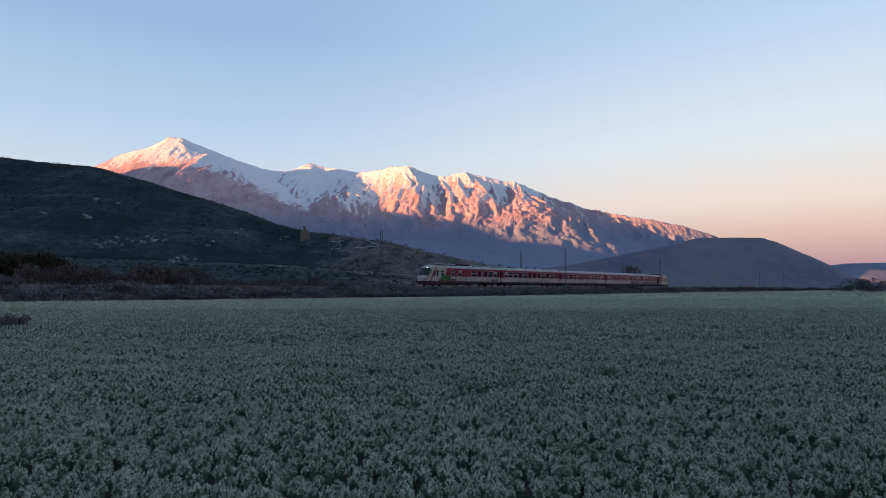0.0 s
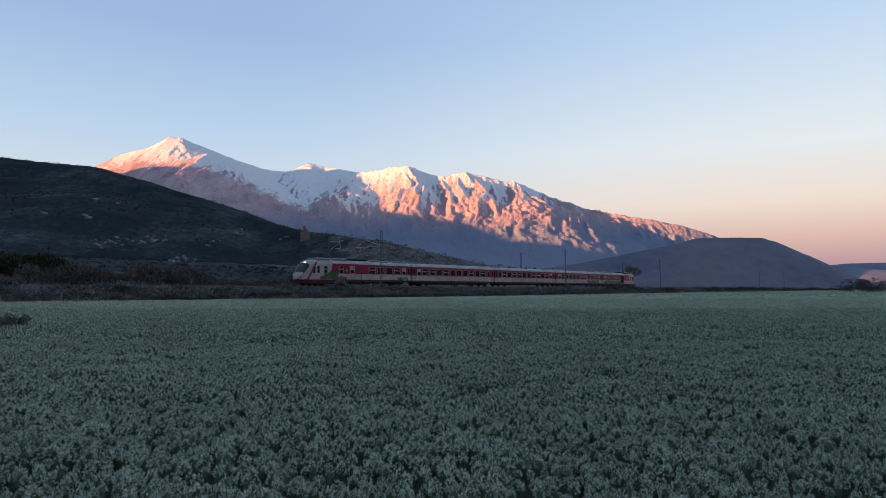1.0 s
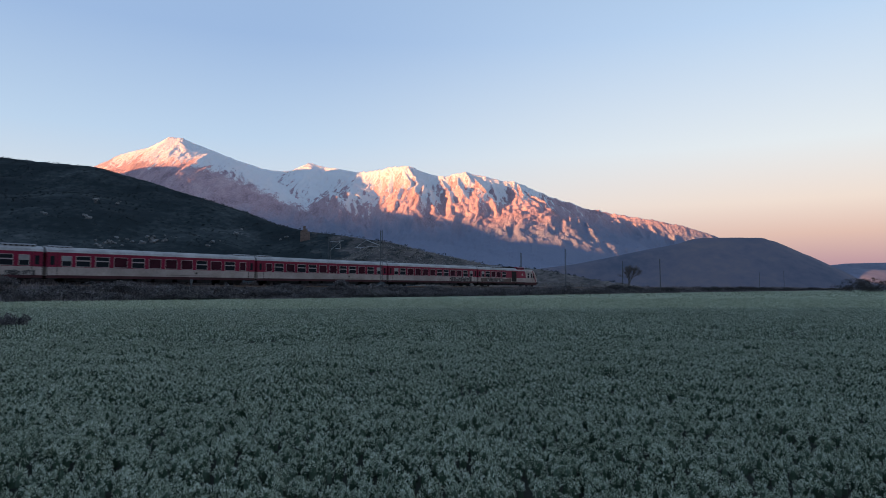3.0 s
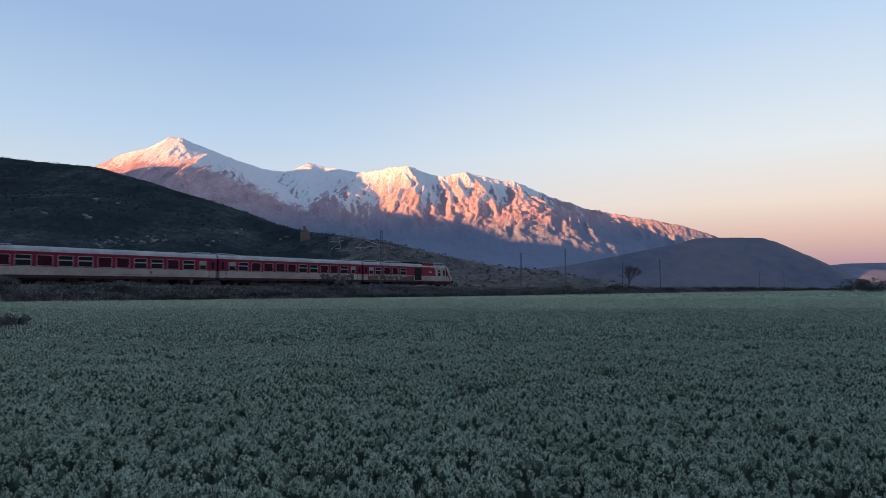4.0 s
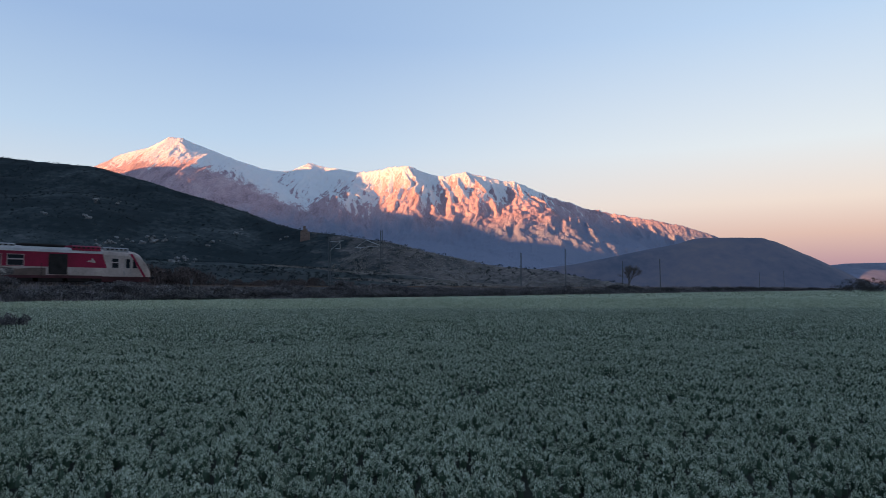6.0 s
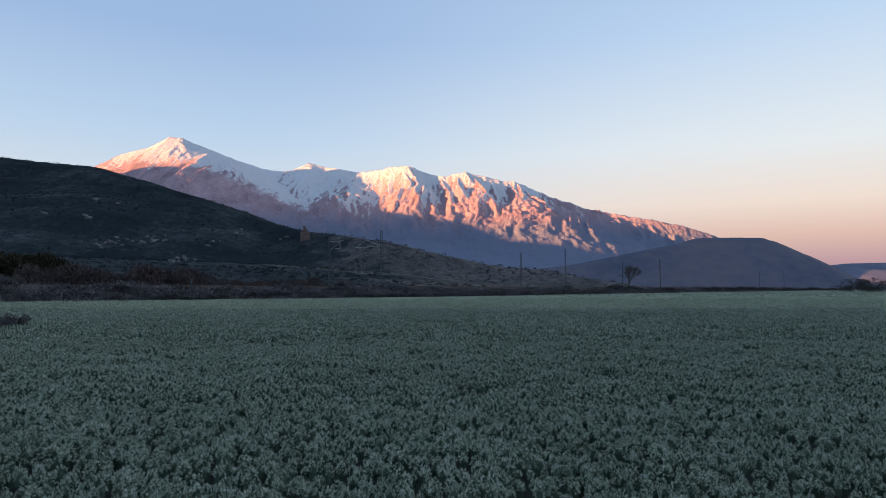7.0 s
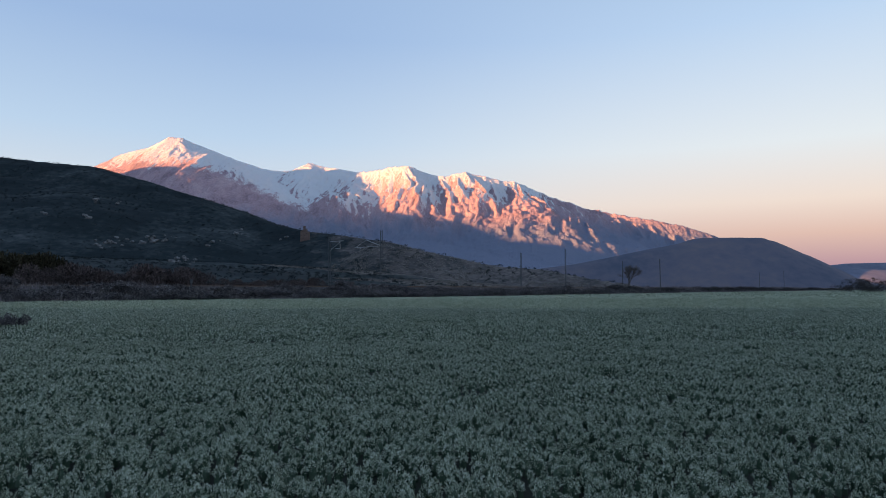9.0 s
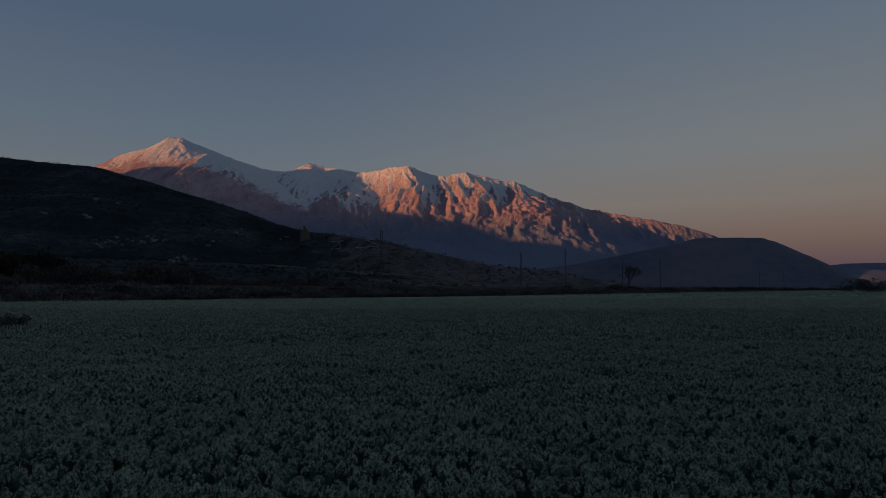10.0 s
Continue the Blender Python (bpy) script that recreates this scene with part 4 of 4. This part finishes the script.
        # red field with a slanted front edge
        bm = fresh()
        side_panel(bm, [(5.95, 1.9), (6.5, 1.9), (6.5, 3.42), (6.7, 3.42)][:2] + [(6.5, 3.41), (6.42, 3.41)], yy, 0.008)
        part("red_wedge", bm, M_RED, ob)
        if not tail:
            window(ob, 7.85, 8.6, 2.0, 3.08, yy, True)
        if tail:
            bm = fresh()
            side_panel(bm, [(10.1, 1.1), (12.0, 1.1), (12.0, 3.3), (10.1, 3.3)], yy, 0.012)
            part("machine_door", bm, M_DARK, ob, "dark louvred machine room door")
        else:
            window(ob, 10.15, 11.0, 2.0, 3.08, yy, False, True)
        for k in range(4):
            window(ob, 14.35 + k * 2.04, 15.8 + k * 2.04, 2.0, 3.08, yy, k in (0, 3))
        window(ob, 22.5, 23.4, 2.02, 3.05, yy, False, True)
        door(ob, HEAD - 1.2, HEAD - 0.26, yy)
        bm = fresh()
        side_panel(bm, [(12.6, 0.95), (12.66, 0.95), (12.66, 2.3), (12.6, 2.3)], yy, 0.02)
        part("drain_pipe", bm, M_DARK, ob)
        # white emblem, a plain swept shape
        bm = fresh()
        side_panel(bm, [(7.2, 2.45), (8.1, 2.55), (7.9, 2.7), (7.6, 2.7), (7.65, 3.0), (7.35, 2.75)] if tail else [(9.2, 2.3), (9.6, 2.35), (9.45, 2.5), (9.2, 2.6)], yy, 0.016)
        part("emblem", bm, M_WHITE, ob, "plain white emblem")
    if tail:
        coat(ob, "spray_paint", 12.2, 24.2, 0.95, 1.95, SIDE + 0.002, M_SPRAYBROWN, "brown and rosy spray paint", 11)
        coat(ob, "spray_paint", 15.2, 21.5, 0.95, 1.95, SIDE + 0.008, M_SPRAY, "grey and black spray paint", 5)
    else:
        coat(ob, "spray_paint", 4.6, 7.6, 1.3, 2.25, -SIDE - 0.014, M_GREEN, "green spray paint patch", 8)
        coat(ob, "spray_paint", 3.9, 9.4, 0.95, 1.55, -SIDE - 0.008, M_SPRAYBROWN, "brown spray paint patch", 9)
        coat(ob, "spray_paint", 21.2, 24.0, 0.95, 1.6, -SIDE - 0.016, M_SPRAY, "grey and black spray paint", 10)
    # roof: cooling hood, exhaust rack, air units
    roof_unit(ob, 3.4, 6.2, 4.12, 1.12)
    roof_unit(ob, 6.6, 9.6, 4.14, 1.34 if tail else 1.12, M_RED if tail else None)
    bm = fresh()
    for y in (-0.75, -0.25, 0.25, 0.75):
        tube(bm, (10.2, y, 4.2), (14.4, y, 4.2), 0.15, sides=8)
    part("exhaust_rack", bm, M_DARK, ob, "sooty black exhaust rack")
    roof_unit(ob, 15.0, 19.4, 4.10, 0.98)
    roof_unit(ob, 21.0, 24.2, 4.10, 0.98)
    bogie(ob, 3.6)
    bogie(ob, HEAD - 3.6)
    belly(ob, 0.6, HEAD - 0.3)
    gangway(ob, HEAD - 0.16, 1)
    what = "white-nosed red power car with unlit lamps, last of the train" if tail else "white-nosed red power car with a lit headlamp"
    return tagged(ob, what, "train car", "cars of the train")


M_SKIRT = material("skirt_paint", spread((0.05, 0.014, 0.018), k=0.4), 1.0, 0.6)
M_SPRAYBROWN = material("paint_brown", spread((0.10, 0.07, 0.06), k=0.4), 1.2, 0.6)
LEAD = power_car()
COACHES = [carriage("bbfbfffbfb", 1, "a", ()), carriage("bfbbffbbfb", 2, "z", ()), carriage("bffffbbffb", 3, "az", (0,))]
TAIL = power_car(tail=True)


# ---- bare tree, house ruin, rocks, single bushes ----
def bare_tree(x, y, z, height, seed):
    g = random.Random(seed)
    ob = new("bare_tree")
    limbs, twigs = [], []

    def grow(a, way, length, r, depth):
        b = a + way * length
        (limbs if depth < 3 else twigs).append((a, b, r, r * 0.72))
        if depth == 8:
            return
        for k in range(3 if depth < 5 else 2):
            bend = Vector((g.gauss(0, 0.40), g.gauss(0, 0.40), g.gauss(0.16, 0.2)))
            grow(b if k else a + way * length * g.uniform(0.55, 1), (way + bend).normalized(), length * g.uniform(0.66, 0.84), r * 0.62, depth + 1)
    grow(Vector((0, 0, -0.2)), Vector((0.05, 0, 1)).normalized(), height * 0.19, height * 0.024, 0)
    for name, segs, sides, label in (("trunk", limbs, 6, ""), ("crown", twigs, 3, "fine leafless grey-brown twigs")):
        v, f = [], []
        for a, b, r0, r1 in segs:
            q = (b - a).to_track_quat("Z", "Y")
            k = len(v)
            for c, r in ((a, r0), (b, r1)):
                v += [tuple(c + q @ Vector((math.cos(2 * math.pi * m / sides) * max(r, 0.011), math.sin(2 * math.pi * m / sides) * max(r, 0.011), 0))) for m in range(sides)]
            f += [(k + m, k + (m + 1) % sides, k + sides + (m + 1) % sides, k + sides + m) for m in range(sides)]
        bit = new(name, mesh_from(name, v, f, M_BARK))
        bit.parent = ob
        tagged(bit, label)
    ob.matrix_basis = pose(x, y, z)
    return tagged(ob, "leafless grey-brown tree standing beyond the railway", "tree", "bare trees")


bare_tree(65.8, 230, 0.4, 14.5, 4)


def ruin():
    """Small square stone tower on the hillside."""
    ob = new("stone_tower")
    g = random.Random(3)

    def courses(name, cx, half, z0, z1, label=""):
        bm = fresh()
        z = z0
        while z < z1 - 0.2:
            q = half + g.uniform(-0.06, 0.06)
            box(bm, cx - q, cx + q, -q * 0.8, q * 0.8, z, min(z + 0.9, z1) - 0.02, 0.05)
            z += 0.9
        part(name, bm, M_WALL, ob, label)
    courses("wall", 0, 3.4, -2.0, 5.4, "weathered ochre stone wall")
    courses("upper_wall", -0.3, 2.1, 5.4, 7.4)
    courses("turret", -0.5, 0.9, 7.4, 10.0, "narrow broken turret")
    for x, q, top in ((-2.9, 0.45, 6.4), (2.5, 0.6, 6.1), (1.2, 0.4, 8.2)):
        bm = fresh()
        box(bm, x - q, x + q, -q, q, 5.35 if abs(x) > 2 else 7.35, top, 0.08)
        part("broken_parapet", bm, M_WALL, ob)
    z = float(hill_height(np.array([-100.5]), np.array([471.0]))[0])
    ob.matrix_basis = pose(-100.5, 471.0, z, 0, 0, 12)
    tagged(ob, "small weathered ochre stone tower on the hillside", "tower")


ruin()


def rock_mesh(seed):
    bm = fresh()
    bmesh.ops.create_icosphere(bm, subdivisions=3, radius=1.0)
    for v in bm.verts:
        p = v.co * 1.3 + Vector((seed * 7.1, 0, 0))
        v.co *= 1 + 0.55 * noise.noise(p) + 0.32 * noise.noise(p * 2.7) + 0.15 * noise.noise(p * 6)
        v.co.z *= 0.7
    me = bpy.data.meshes.new("limestone_rock")
    bm.to_mesh(me)
    bm.free()
    me.materials.append(M_ROCK)
    return me


ROCKS = [rock_mesh(i) for i in range(4)]


def rock(x, y, size, i):
    z = float(hill_height(np.array([x]), np.array([y]))[0])
    ob = new("limestone_rock", ROCKS[i % 4])
    ob.matrix_basis = Matrix.LocRotScale((x, y, z + size * 0.12), Euler((0.2, 0.1, i * 2.1)), (size * 1.2, size * 0.9, size * 1.15))
    tagged(ob, "pale weathered limestone outcrop on the dark hillside", "rock", "rocks on the hillside")


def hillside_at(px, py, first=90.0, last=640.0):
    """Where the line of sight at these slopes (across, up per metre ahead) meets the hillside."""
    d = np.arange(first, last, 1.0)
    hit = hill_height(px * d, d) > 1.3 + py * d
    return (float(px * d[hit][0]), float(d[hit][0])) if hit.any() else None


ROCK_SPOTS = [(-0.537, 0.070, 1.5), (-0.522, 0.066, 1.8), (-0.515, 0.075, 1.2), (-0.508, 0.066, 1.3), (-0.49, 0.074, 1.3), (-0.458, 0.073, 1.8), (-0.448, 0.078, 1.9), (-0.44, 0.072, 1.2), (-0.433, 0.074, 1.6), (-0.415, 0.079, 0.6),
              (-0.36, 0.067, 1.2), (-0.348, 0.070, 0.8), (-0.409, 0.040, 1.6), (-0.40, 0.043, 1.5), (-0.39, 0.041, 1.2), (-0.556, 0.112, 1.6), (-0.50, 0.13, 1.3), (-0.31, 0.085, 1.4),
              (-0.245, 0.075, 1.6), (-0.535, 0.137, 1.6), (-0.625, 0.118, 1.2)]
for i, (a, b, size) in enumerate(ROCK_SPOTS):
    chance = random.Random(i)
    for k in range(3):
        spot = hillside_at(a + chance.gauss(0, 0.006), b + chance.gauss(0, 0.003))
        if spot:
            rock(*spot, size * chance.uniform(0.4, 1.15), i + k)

THICKET = [bush_mesh(140 + i, M_REED, 2600, 0.05, 0.9) for i in range(3)]
OLIVE = bush_mesh(150, M_OLIVE, 2600, 0.055, 0.9)
chance = random.Random(21)
for i in range(62):
    big, low = i >= 50, 24 <= i < 50
    p = on_line(-63 + (i - 50) * 0.8, chance.uniform(24, 29)) if big else on_line(-38 + (i - 24) * 1.25, chance.uniform(13, 22)) if low else on_line(-58 + i * 0.95, chance.uniform(13, 21))
    z = float(ground_at(np.array([p.x]), np.array([p.y]))[0])
    size = chance.uniform(4.6, 5.8) if big else chance.uniform(1.5, 3.0) if low else chance.uniform(3.0, 4.3)
    ob = new("thicket", OLIVE if big else THICKET[i % 3])
    ob.matrix_basis = Matrix.LocRotScale((p.x, p.y, z - 0.1), Euler((0, 0, i * 1.3)), (size * 0.9, size * 0.9, size * 1.15))
    tagged(ob, "tall olive-brown thicket behind the railway" if big else "low bare reddish-brown thicket behind the railway" if low else "bare reddish-brown thicket behind the railway", "thicket", "thickets behind the railway")


def marker_post():
    ob = new("marker_post")
    bm = fresh()
    box(bm, -0.08, 0.08, -0.08, 0.08, -0.3, 1.55, 0.02)
    part("post", bm, M_MAST, ob)
    bm = fresh()
    box(bm, -0.16, 0.16, -0.1, -0.08, 1.1, 1.5, 0.005)
    part("plate", bm, M_MAST, ob)
    z = float(ground_at(np.array([-29.7]), np.array([76.6]))[0])
    ob.matrix_basis = pose(-29.7, 76.6, z + 0.1, 0, 0, 20)
    tagged(ob, "short dark marker post in the weeds by the track", "post")


marker_post()

CLUMP = bush_mesh(120, M_BUSH, 900, 0.09, 0.6)
for x, y, w, h in ((-14.9, 22.0, 0.55, 0.42), (-14.2, 21.7, 0.45, 0.5), (-15.4, 22.4, 0.4, 0.35)):
    ob = new("weed_clump", CLUMP)
    ob.matrix_basis = Matrix.LocRotScale((x, y, float(field_rise(np.array([x]), np.array([y]))[0]) + 0.05), Euler((0, 0, x)), (w, w, h * 1.3))
    tagged(ob, "dark dead weed clump standing in the crop", "weed", "weeds in the field")

for x, y, w, tall in ((107, 172, 2.6, 1.0), (112.5, 172, 2.8, 0.9), (116, 174, 2.8, 0.9), (123, 178, 4.6, 1.05), (119.5, 186, 4.4, 1.1), (128, 182, 5.0, 1.0)):
    ob = new("bush", FAR_BUSHES[int(x) % 3])
    ob.matrix_basis = Matrix.LocRotScale((x, y, -0.08), Euler((0, 0, x)), (w, w, w * tall))
    tagged(ob, "dark leafy bush at the field's far corner", "bush", "bushes at the field's corner")


# ---- what moves ----
def motions():
    """The train runs along the line past the camera, about 30 metres a second."""
    rows = [(0.0, -1.8), (0.5, -16.4), (1.0, -30.6), (1.5, -46.1), (2.0, -60.8), (2.5, -74.8), (3.8, -115.2), (4.0, -121.8), (4.5, -135.4), (5.0, -151.2), (5.5, -166.4), (7.5, -226.0), (10.0, -300.0)]
    first = [(LEAD, 0.0, 0), (COACHES[0], HEAD, 0), (COACHES[1], HEAD + CAR, 0), (COACHES[2], HEAD + 2 * CAR, 0), (TAIL, 2 * HEAD + 3 * CAR, 180)]
    for car, back, turn in first:
        walk(car, [(t, line_pose(s + back, 0, RAIL_TOP, turn)) for t, s in rows])


motions()
